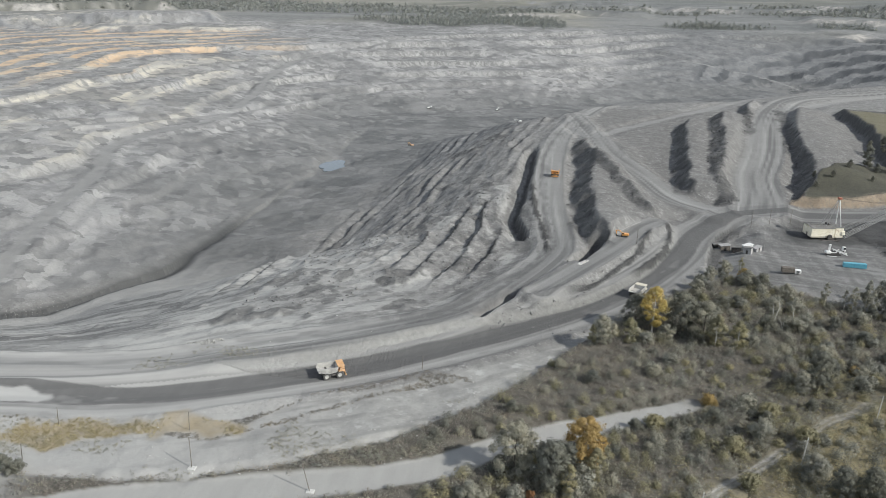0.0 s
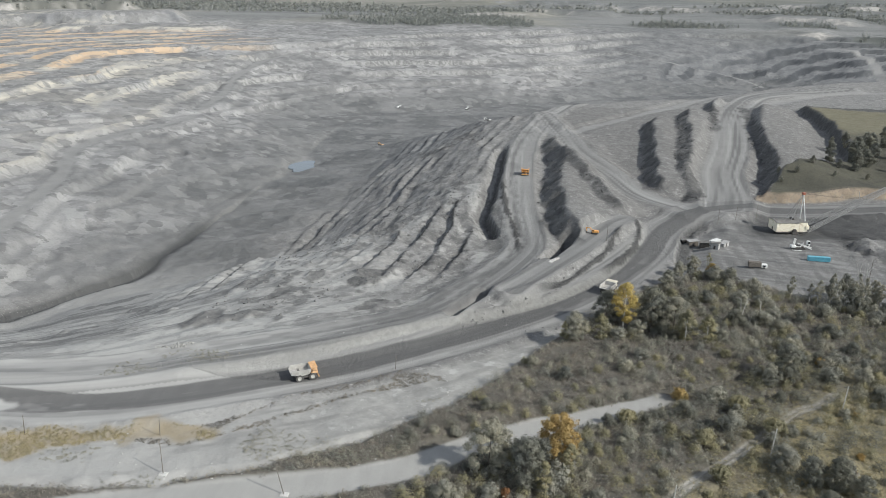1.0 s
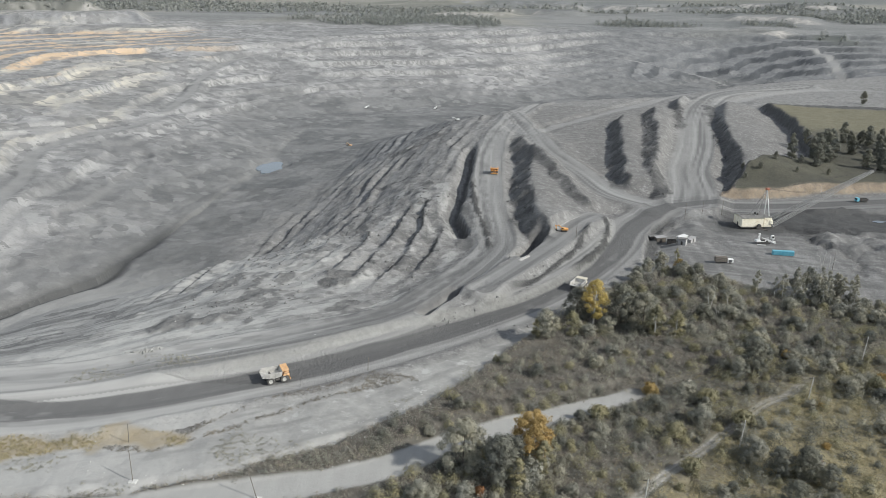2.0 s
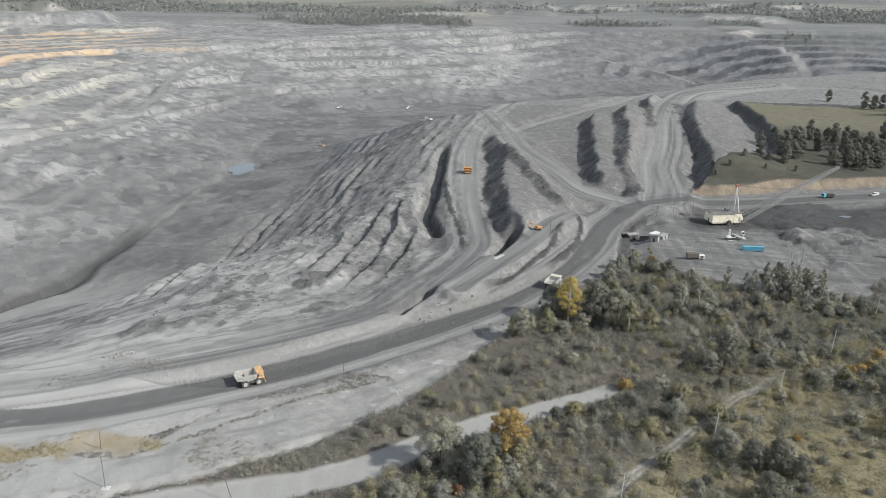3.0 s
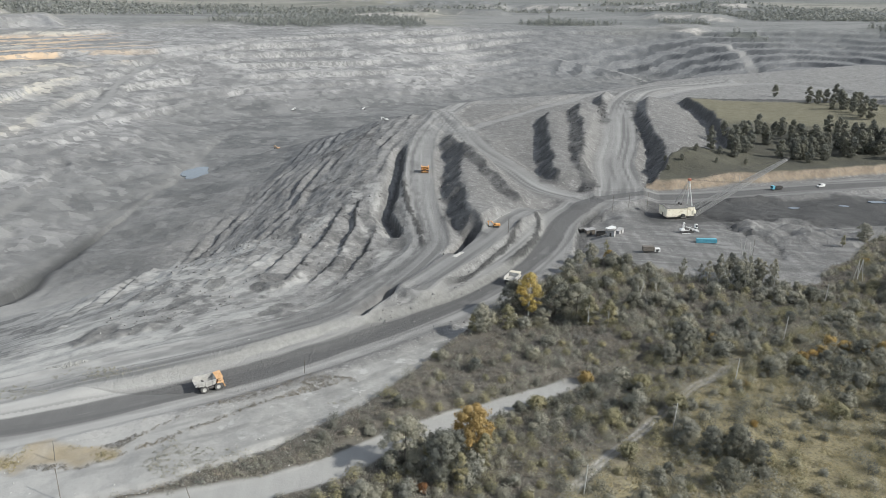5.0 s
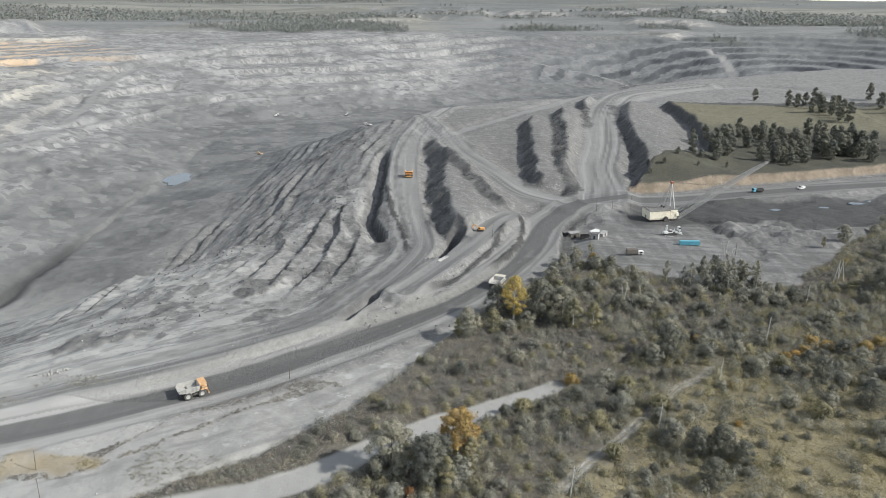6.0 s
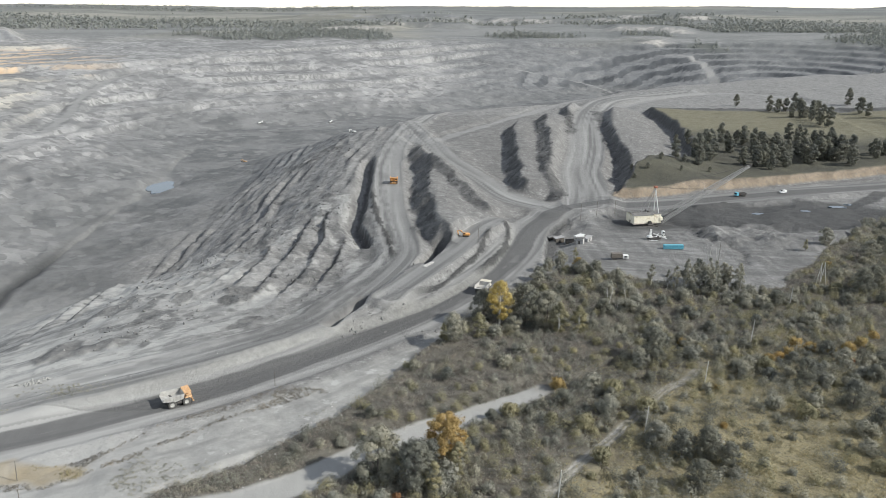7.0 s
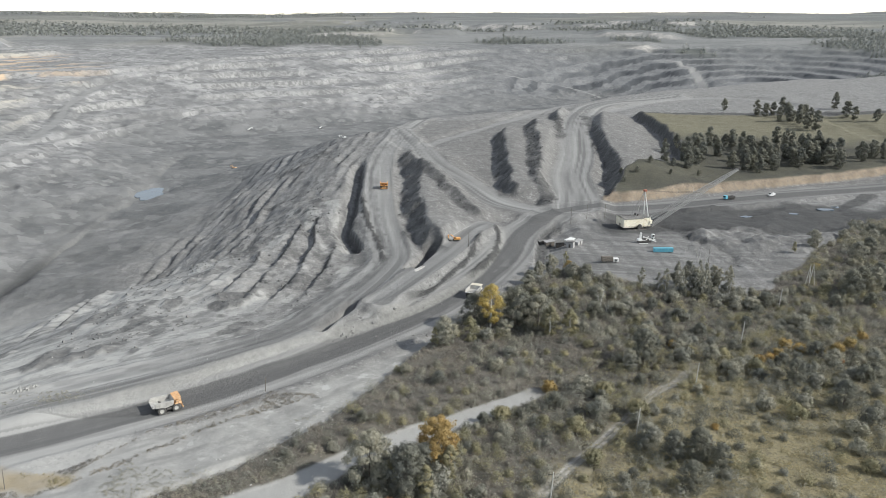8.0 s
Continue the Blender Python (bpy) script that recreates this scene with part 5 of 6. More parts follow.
def rubble():
    rng = np.random.RandomState(77)
    pale = paint("pale_stone", (0.42, 0.418, 0.40), (0.60, 0.598, 0.575), 0.9, scale=0.8)
    spoil_pale = paint("pale_spoil", (0.27, 0.268, 0.255), (0.38, 0.378, 0.36), 0.9, scale=0.6)
    dark = paint("coal_rubble", (0.07, 0.07, 0.07), (0.16, 0.16, 0.158), 0.85, scale=0.8)
    spoil = paint("grey_spoil", (0.15, 0.149, 0.146), (0.25, 0.249, 0.243), 0.9, scale=0.8)
    x, y = rng.uniform(-170, 60, 9000), rng.uniform(150, 300, 9000)
    m = dict(zip(("clear", "track", "haul", "steep", "road"), lie(x, y, "clear", "track", "haul", "steep", "road")))
    edge = np.interp(x, [-145, -132, -114, -91, -73, -57, -36, -15, 0, 17, 30, 44], [160, 157, 156, 160, 168, 180, 191, 213, 232, 262, 280, 302])
    near = np.exp(-((y - edge - 4) / 7) ** 2) + 0.6 * m["clear"] * (1 - m["track"]) + 0.08
    ok = (rng.rand(9000) < near * np.clip(0.4 + fbm(x, y, 18, 3, 3), 0, 1)) & (m["haul"] < 0.1) & (m["track"] < 0.3)
    n = int(ok.sum())
    rock_field("pale_stones", "pale loose stones scattered along the scrub and track", pale, x[ok], y[ok], 0.10 + 0.3 * rng.rand(n) ** 4, 78)
    x, y = rng.uniform(-150, 210, 30000), rng.uniform(290, 800, 30000)
    m = dict(zip(("clear", "track", "haul", "steep", "road"), lie(x, y, "clear", "track", "haul", "steep", "road")))
    ok = rng.rand(30000) < m["steep"] * 0.9 * (1 - m["road"])
    n = int(ok.sum())
    rock_field("coal_rubble", "dark rubble lying on the steep spoil faces", dark, x[ok], y[ok], (0.15 + 0.5 * rng.rand(n) ** 3) * (0.6 + y[ok] / 700), 79)
    x, y = rng.uniform(-130, 30, 8000), rng.uniform(270, 520, 8000)
    m = dict(zip(("clear", "track", "haul", "steep", "road"), lie(x, y, "clear", "track", "haul", "steep", "road")))
    ok = (rng.rand(8000) < 0.6 * np.clip(0.2 + 1.2 * fbm(x, y, 30, 2, 3), 0, 1)) & (m["road"] < 0.1)
    n = int(ok.sum())
    rock_field("spoil_lumps", "grey lumps of spoil lying on the slope", spoil, x[ok], y[ok], 0.2 + 0.8 * rng.rand(n) ** 4, 80)
    # broken pale rock on the bank above the haul road
    n = 520
    a, r = rng.uniform(0, 6.28, n), rng.rand(n) ** 0.6
    rock_field("boulder_heap", "heap of pale broken rock on the bank above the road", spoil_pale, -121 + 8 * r * np.cos(a), 239 + 4.5 * r * np.sin(a), 0.15 + 0.55 * rng.rand(n) ** 2, 82)
    # the white heap by the middle road
    n = 420
    a, r = rng.uniform(0, 6.28, n), rng.rand(n) ** 0.5
    u = rng.rand(n)
    rock_field("white_heap", "heap of white stone beside the middle road", CONCRETE, 19 + 4 * u + 1.0 * r * np.cos(a), 339 + 6 * u + 1.0 * r * np.sin(a), 0.12 + 0.36 * rng.rand(n) ** 2, 81)


trees()
PLACED = bushes()
ground_cover(*PLACED)
far_woods()
rubble()

# ---- machines ----
VIVID = paint("vivid_orange_paint", (0.74, 0.34, 0.10), (0.80, 0.44, 0.16), 0.5, scale=0.8, grime=(0.35, 0.22, 0.12))
ORANGE = paint("orange_paint", (0.60, 0.35, 0.17), (0.70, 0.48, 0.29), 0.5, scale=0.8, grime=(0.3, 0.24, 0.18))
CREAM = paint("cream_paint", (0.82, 0.76, 0.60), (0.90, 0.85, 0.72), 0.55, scale=0.35, rust=0.45, grime=(0.45, 0.38, 0.27))
TRAY = paint("worn_tray_steel", (0.40, 0.39, 0.37), (0.55, 0.54, 0.51), 0.55, 0.2, scale=0.6, grime=(0.28, 0.27, 0.26))
TRAY_PALE = paint("pale_tray_paint", (0.56, 0.53, 0.44), (0.68, 0.64, 0.54), 0.55, scale=0.6, grime=(0.36, 0.34, 0.31))
ROOFING = paint("dirty_roofing", (0.34, 0.335, 0.33), (0.46, 0.455, 0.45), 0.7, scale=0.5, rust=0.12)
OLD_ROOF = paint("sooty_roofing", (0.15, 0.148, 0.142), (0.24, 0.236, 0.225), 0.8, scale=0.5, rust=0.2)
WHITE = paint("white_paint", (0.70, 0.70, 0.69), (0.82, 0.82, 0.80), 0.5, scale=1.0, grime=(0.35, 0.35, 0.34))
BLUE = paint("blue_paint", (0.10, 0.36, 0.48), (0.18, 0.48, 0.58), 0.5, scale=0.6, grime=(0.3, 0.38, 0.42))
GREYSTEEL = paint("grey_lattice_steel", (0.30, 0.30, 0.295), (0.42, 0.42, 0.41), 0.6, 0.2, scale=1.0, rust=0.2)
LAMP = paint("lamp_glass", (0.75, 0.75, 0.72), (0.85, 0.85, 0.82), 0.2, scale=3)


def wheel_mesh(radius, width):
    h = width / 2
    r = radius
    tyre = Shape().lathe([(r * 0.55, -h * 0.8), (r * 0.62, -h), (r * 0.9, -h), (r, -h * 0.78), (r, h * 0.78), (r * 0.9, h), (r * 0.62, h), (r * 0.55, h * 0.8), (r * 0.55, -h * 0.8)], 22)
    for k in range(22):
        tyre.box(-0.09 * r, 0.09 * r, -h * 0.85, h * 0.85, r * 0.97, r * 1.03, Matrix.Rotation(2 * math.pi * k / 22, 4, "Y"))
    rim = Shape().lathe([(0.001, -h * 0.55), (r * 0.25, -h * 0.55), (r * 0.3, -h * 0.35), (r * 0.52, -h * 0.45), (r * 0.57, -h * 0.85), (r * 0.57, h * 0.85), (r * 0.52, h * 0.45),
                         (r * 0.3, h * 0.35), (r * 0.25, h * 0.55), (0.001, h * 0.55)], 18)
    return tyre.mesh("wheel", RUBBER, True), rim


def dump_truck(m, label, cab_paint, tray_paint, rim_paint):
    """A rigid haul truck, 11.3 m long, heading along its x axis."""
    t = thing("dump_truck", m, label, "truck", "haul trucks")
    t.scale = (0.86, 0.86, 0.86)
    r = 1.52
    tyre, rim = wheel_mesh(r, 1.05)
    rim_mesh = rim.mesh("rim", rim_paint)
    for x, y in ((3.0, -2.45), (3.0, 2.45), (-2.3, -2.65), (-2.3, -1.5), (-2.3, 1.5), (-2.3, 2.65)):
        w = part("wheel", tyre, None, t, at=pose(x, y, r))
        part("rim", rim_mesh, None, w)
    frame_ = Shape().box(-4.4, 4.6, -1.1, -0.7, 1.3, 2.1).box(-4.4, 4.6, 0.7, 1.1, 1.3, 2.1).box(-2.8, -1.8, -2.2, 2.2, 1.1, 1.9).box(2.6, 3.4, -1.9, 1.9, 1.1, 1.8)
    frame_.box(-3.9, -3.3, -1.1, 1.1, 1.3, 2.3).box(0.2, 0.9, -1.1, 1.1, 1.3, 2.2)
    part("frame", frame_, STEEL, t)
    # tray: floor rising to the tail, side walls with ribs, front wall and canopy over the cab
    th = 0.14
    floor = [(-5.6, 3.45), (-1.0, 2.55), (1.7, 3.0), (1.7, 3.2), (-1.0, 2.75), (-5.6, 3.65)]
    tray = Shape().prism(floor, -2.9, 2.9)
    for sy in (-1, 1):
        side = [(-5.6, 3.5), (-1.0, 2.6), (1.7, 3.0), (2.3, 5.0), (-4.9, 4.75)]
        tray.prism(side, sy * 2.9 - th * (sy > 0) * 0, sy * 2.9 + th * sy) if sy > 0 else tray.prism(side, sy * 2.9 - th, sy * 2.9)
        for k in range(5):
            x = -4.4 + k * 1.3
            tray.box(x, x + 0.22, sy * 2.9 + (0.13 if sy > 0 else -0.36), sy * 2.9 + (0.36 if sy > 0 else -0.13), 2.75 + 0.17 * abs(k - 2.8), 4.8)
        tray.box(-4.95, 2.3, sy * 2.9 - 0.1, sy * 2.9 + 0.24 * sy if sy > 0 else sy * 2.9 + 0.1, 4.72, 4.98) if sy > 0 else tray.box(-4.95, 2.3, sy * 2.9 - 0.24, sy * 2.9 + 0.1, 4.72, 4.98)
    tray.prism([(1.7, 3.0), (1.86, 3.0), (2.45, 5.05), (2.3, 5.05)], -2.9, 2.9)
    part("tray", tray, tray_paint, t)
    canopy = Shape().prism([(2.3, 4.95), (2.3, 5.12), (5.0, 5.42), (5.05, 5.28)], -3.0, 3.0)
    for y in (-2.4, -1.2, 0.0, 1.2, 2.4):
        canopy.prism([(2.3, 5.1), (2.3, 5.28), (4.9, 5.55), (4.95, 5.4)], y - 0.1, y + 0.1)
    part("canopy", canopy, cab_paint, t)
    part("deck", Shape().box(2.4, 5.2, -3.0, 3.0, 3.05, 3.25, cut=0.06), cab_paint, t)
    part("engine_hood", Shape().box(2.5, 5.25, -1.1, 1.1, 1.7, 3.9, cut=0.12), cab_paint, t)
    grille = Shape()
    for k in range(7):
        grille.box(5.26, 5.32, -0.95, 0.95, 1.95 + 0.27 * k, 2.1 + 0.27 * k)
    part("grille", grille, STEEL, t)
    cab = Shape().box(2.75, 4.75, 1.15, 2.85, 3.25, 4.95, cut=0.1)
    c = part("cab", cab, cab_paint, t)
    part("windscreen", Shape().box(4.76, 4.8, 1.3, 2.7, 3.95, 4.75), GLASS, c)
    part("side_window", Shape().box(3.0, 4.5, 2.86, 2.9, 3.95, 4.75), GLASS, c)
    part("cabinet", Shape().box(3.0, 4.7, -2.7, -1.4, 3.25, 4.1, cut=0.08), cab_paint, t, "control cabinet on the deck")
    part("bumper", Shape().box(5.1, 5.6, -2.9, 2.9, 0.95, 1.6, cut=0.1), cab_paint, t)
    for y in (-2.4, 2.05):
        ladder = Shape()
        for side in (0, 0.45):
            ladder.tube([(5.65, y + side, 0.8), (5.3, y + side, 3.2)], 0.04, 5)
        for k in range(7):
            ladder.tube([(5.62 - 0.05 * k, y, 1.0 + 0.33 * k), (5.62 - 0.05 * k, y + 0.45, 1.0 + 0.33 * k)], 0.03, 4)
        part("ladder", ladder, STEEL, t)
    for y in (-1.75, -1.3, 1.3, 1.75):
        part("headlight", Shape().box(5.56, 5.66, y - 0.17, y + 0.17, 1.75, 2.05, cut=0.04), LAMP, t)
    rails = Shape()
    for y in (-2.95, 2.95):
        rails.tube([(2.5, y, 4.1), (5.1, y, 4.1)], 0.035, 5)
        for x in (2.5, 3.8, 5.1):
            rails.tube([(x, y, 3.25), (x, y, 4.1)], 0.035, 5)
    rails.tube([(5.1, -2.95, 4.1), (5.1, 1.1, 4.1)], 0.035, 5)
    part("handrail", rails, STEEL, t)
    for y in (-2.0, 2.0):
        tank = Shape().lathe([(0.001, -0.9), (0.62, -0.9), (0.68, -0.8), (0.68, 0.8), (0.62, 0.9), (0.001, 0.9)], 14, pose(0.35, y, 1.55, 0, 0, 90))
        part("fuel_tank", tank, STEEL, t)
    return t


def heading(x, y, turn, z=None):
    return pose(x, y, level(x, y) if z is None else z, 0, 0, turn)


def trucks():
    dump_truck(heading(-68, 224, 28, level(-68, 224) - 0.05), "haul truck with grey tray and orange cab on the dark road", ORANGE, TRAY, TRAY)
    dump_truck(heading(44.5, 318, 62, level(44.5, 318) - 0.05), "pale haul truck with empty tray driving up the road", TRAY_PALE, TRAY, TRAY)
    dump_truck(heading(8, 537, 268, level(8, 537) - 0.05), "orange haul truck coming down the spoil ridge road", VIVID, VIVID, TRAY)


def excavator(m, label, body_paint, size=1.0):
    """A tracked digger; it faces along x. size scales a machine 9 m long with its arm folded."""
    t = thing("excavator", m, label, "excavator", "diggers")
    t.scale = (size, size, size)
    for y in (-1.35, 1.35):
        track = Shape().prism([(-2.3, 0.25), (-1.9, 0), (1.9, 0), (2.3, 0.25), (2.3, 0.75), (1.9, 1.05), (-1.9, 1.05), (-2.3, 0.75)], y - 0.35, y + 0.35)
        for k in range(12):
            track.box(-2.0 + 0.34 * k, -1.88 + 0.34 * k, y - 0.38, y + 0.38, 1.03, 1.12)
        part("track", track, STEEL, t)
    part("undercarriage", Shape().box(-1.2, 1.2, -1.0, 1.0, 0.4, 1.2, cut=0.1), STEEL, t)
    part("house", Shape().box(-2.6, 1.4, -1.5, 1.5, 1.25, 2.6, cut=0.15), body_paint, t)
    part("counterweight", Shape().box(-3.1, -2.5, -1.5, 1.5, 1.3, 2.3, cut=0.2), body_paint, t)
    c = part("cab", Shape().box(0.2, 1.8, 0.5, 1.5, 1.3, 3.2, cut=0.12), body_paint, t)
    part("windscreen", Shape().box(1.81, 1.84, 0.62, 1.38, 1.9, 3.0), GLASS, c)
    part("side_window", Shape().box(0.4, 1.6, 1.51, 1.54, 2.1, 3.0), GLASS, c)
    boom = Shape().prism([(1.0, 1.6), (1.3, 2.2), (3.2, 4.7), (4.3, 5.0), (6.0, 4.4), (5.9, 4.0), (4.3, 4.35), (3.5, 4.1), (1.7, 1.6)], -0.32, 0.32)
    part("boom", boom, body_paint, t)
    part("stick", Shape().prism([(5.5, 4.7), (6.2, 4.7), (6.4, 4.2), (5.5, 1.6), (5.15, 1.7)], -0.25, 0.25), body_paint, t)
    bucket = Shape().prism([(5.0, 1.9), (5.7, 1.7), (5.6, 0.6), (4.9, 0.2), (4.2, 0.6), (4.35, 0.8), (5.0, 0.5), (5.3, 0.9)], -0.75, 0.75)
    for k in range(5):
        bucket.box(4.0, 4.3, -0.7 + 0.33 * k, -0.58 + 0.33 * k, 0.55, 0.7)
    part("bucket", bucket, STEEL, t)
    for a, b in (((1.7, 2.0), (3.3, 3.9)), ((3.4, 4.9), (5.6, 4.9))):
        part("hydraulic_cylinder", Shape().tube([(a[0], 0.45, a[1]), (b[0], 0.45, b[1])], 0.13, 8), GREYSTEEL, t)
    return t


def lattice(a, b, width, depth, bays, taper, chord, brace, side):
    """A lattice girder from a to b: four chords with zigzag bracing; taper is the end size against the start."""
    a, b, side = Vector(a), Vector(b), Vector(side).normalized()
    d = (b - a).normalized()
    up = side.cross(d).normalized()
    sh, rows = Shape(), []
    for k in range(bays + 1):
        f = k / bays
        s = 1 + (taper - 1) * f
        c = a + (b - a) * f
        rows.append([c + side * (width / 2 * s * i) + up * (depth / 2 * s * j) for i, j in ((-1, -1), (1, -1), (1, 1), (-1, 1))])
    for i in range(4):
        sh.tube([rows[0][i], rows[-1][i]], chord, 5)
    for k in range(bays):
        for i in range(4):
            j = (i + 1) % 4
            sh.tube([rows[k][i], rows[k + 1][j]] if (k + i) % 2 else [rows[k][j], rows[k + 1][i]], brace, 4)
            sh.tube([rows[k + 1][i], rows[k + 1][j]], brace, 4)
    return sh


def dragline(x, y):
    z = level(x, y)
    turn = 8.0
    t = thing("dragline_excavator", pose(x, y, z, 0, 0, turn), "cream walking dragline excavator with a long grey lattice boom", "excavator")
    t.scale = (0.8, 0.8, 0.8)
    part("base_tub", Shape().lathe([(0.001, 0), (6.6, 0), (6.9, 0.3), (6.9, 1.4), (6.4, 1.7), (0.001, 1.7)], 28, Matrix.Rotation(radians(90), 4, "X")), STEEL, t)
    for s in (-1, 1):
        shoe = Shape().box(-6.5, 6.0, s * 8.6 - 1.3, s * 8.6 + 1.3, 0.1, 1.1, cut=0.3)
        shoe.box(-2.2, 2.2, s * 8.6 - 0.9, s * 8.6 + 0.9, 1.0, 2.2, cut=0.2)
        part("walking_shoe", shoe, STEEL, t)
        part("shoe_crank", Shape().lathe([(0.001, -0.5), (1.5, -0.5), (1.7, -0.3), (1.7, 0.3), (1.5, 0.5), (0.001, 0.5)], 18, pose(0, s * 7.6, 2.9)), STEEL, t)
    h = part("machinery_house", Shape().box(-12.5, 3.6, -6.4, 6.4, 2.0, 8.6, cut=0.12), CREAM, t)
    roof = Shape()
    for s in (-1, 1):
        roof.add([(-12.8, s * 6.8, 8.55), (3.8, s * 6.8, 8.55), (3.8, 0, 9.6), (-12.8, 0, 9.6), (-12.8, s * 6.8, 8.72), (3.8, s * 6.8, 8.72), (3.8, 0, 9.78), (-12.8, 0, 9.78)],
                 [(0, 1, 2, 3), (4, 5, 6, 7), (0, 1, 5, 4), (1, 2, 6, 5), (3, 0, 4, 7)])
    part("roof", roof, OLD_ROOF, h)
    for k in range(7):
        part("roof_vent", Shape().box(-11 + 2.2 * k, -10.1 + 2.2 * k, -0.8, 0.8, 9.6, 10.2, cut=0.1), OLD_ROOF, h)
    for k in range(8):
        xx = -11.8 + 1.95 * k
        for s in (-1, 1):
            part("wall_panel", Shape().box(xx, xx + 1.8, s * 6.4 - 0.06, s * 6.4 + 0.06, 2.4, 8.3, cut=0.02), CREAM, h)
    part("door", Shape().box(-12.62, -12.5, -1.0, 0.4, 2.1, 4.4), STEEL, h)
    f = part("front_house", Shape().box(4.3, 9.8, -6.0, 6.0, 2.0, 9.0, cut=0.12), CREAM, t)
    part("front_roof", Shape().box(4.1, 10.0, -6.3, 6.3, 9.0, 9.2, cut=0.05), OLD_ROOF, f)
    part("connecting_bay", Shape().box(3.6, 4.3, -4.5, 4.5, 2.0, 7.6), ROOFING, t)
    part("operator_cab", Shape().box(8.6, 10.8, -6.6, -4.0, 4.0, 6.6, cut=0.1), CREAM, t)
    part("balcony", Shape().box(-12.6, 10.2, -7.4, -6.42, 1.9, 2.05), STEEL, t)
    rail = Shape()
    for k in range(12):
        rail.tube([(-12.4 + 2.05 * k, -7.35, 2.05), (-12.4 + 2.05 * k, -7.35, 3.1)], 0.04, 4)
    rail.tube([(-12.4, -7.35, 3.1), (10.2, -7.35, 3.1)], 0.04, 4)
    part("handrail", rail, STEEL, t)
    # tripod mast with its head sheaves
    top = Vector((6.2, 0, 28.5))
    for foot in ((8.6, -3.6, 9.1), (8.6, 3.6, 9.1)):
        part("mast_leg", Shape().tube([foot, top], [0.36, 0.28], 8), WHITE, t)
    for foot in ((-1.8, -3.6, 9.3), (-1.8, 3.6, 9.3)):
        part("mast_stay", Shape().tube([foot, top], 0.2, 6), GREYSTEEL, t)
    part("mast_head", Shape().box(5.2, 7.4, -1.3, 1.3, 27.8, 29.2, cut=0.15), paint("red_oxide", (0.34, 0.12, 0.08), (0.45, 0.2, 0.14), 0.7), t)
    part("mast_light_pole", Shape().tube([(6.2, 0, 29), (6.2, 0, 33.0)], 0.09, 6).tube([(6.2, 0, 32.4), (8.2, 0, 32.8)], 0.08, 5), STEEL, t)
    part("rope_drum", Shape().lathe([(0.001, -1.6), (0.9, -1.6), (0.9, -1.4), (0.6, -1.3), (0.6, 1.3), (0.9, 1.4), (0.9, 1.6), (0.001, 1.6)], 16, pose(0.5, 0, 10.2)), STEEL, t)
    # boom: twin lattice girders that meet at the tip
    tip_world = Vector((224.0, 437.3, 32.3))
    tip = (t.matrix_basis.inverted() @ tip_world)
    for s in (-1, 1):
        foot = Vector((10.6, s * 5.2, 2.6))
        end = tip + Vector((-1.0, s * 0.9, -0.3))
        d = end - foot
        part("boom_girder", lattice(foot, end, 2.0, 2.2, 22, 0.45, 0.17, 0.085, (-d.y, d.x, 0)), GREYSTEEL, t)
    ties = Shape()
    for k in range(1, 9):
        f_ = k / 9
        a, b = Vector((10.6, -5.2, 2.6)).lerp(tip, f_), Vector((10.6, 5.2, 2.6)).lerp(tip, f_)
        ties.tube([a, b], 0.1, 5)
    part("boom_ties", ties, GREYSTEEL, t)
    part("boom_tip_sheave", Shape().lathe([(0.001, -0.35), (0.9, -0.35), (1.2, -0.3), (1.05, 0), (1.2, 0.3), (0.9, 0.35), (0.001, 0.35)], 16, Matrix.Translation(tip)), STEEL, t)
    for s in (-1, 1):
        for f_ in (0.98, 0.55):
            q = Vector((10.6, s * 5.2, 3.6)).lerp(tip, f_) + Vector((0, 0, 0.6))
            part("suspension_rope", Shape().tube([top + Vector((0, s * 1.0, 0)), (top + q) / 2 - Vector((0, 0, 0.8)), q], 0.09, 5), STEEL, t)
    p = Vector((10.6, 0, 2.6)).lerp(tip, 0.5) + Vector((0, 0, 2))
    part("boom_strut", Shape().tube([p, p + Vector((-1.2, 0, 6))], 0.16, 6), GREYSTEEL, t)
    part("hoist_rope", Shape().tube([(2.5, 0, 10), top + Vector((0, 0, -0.4)), tip + Vector((0, 0, 1.0))], 0.06, 5), STEEL, t)
    return t


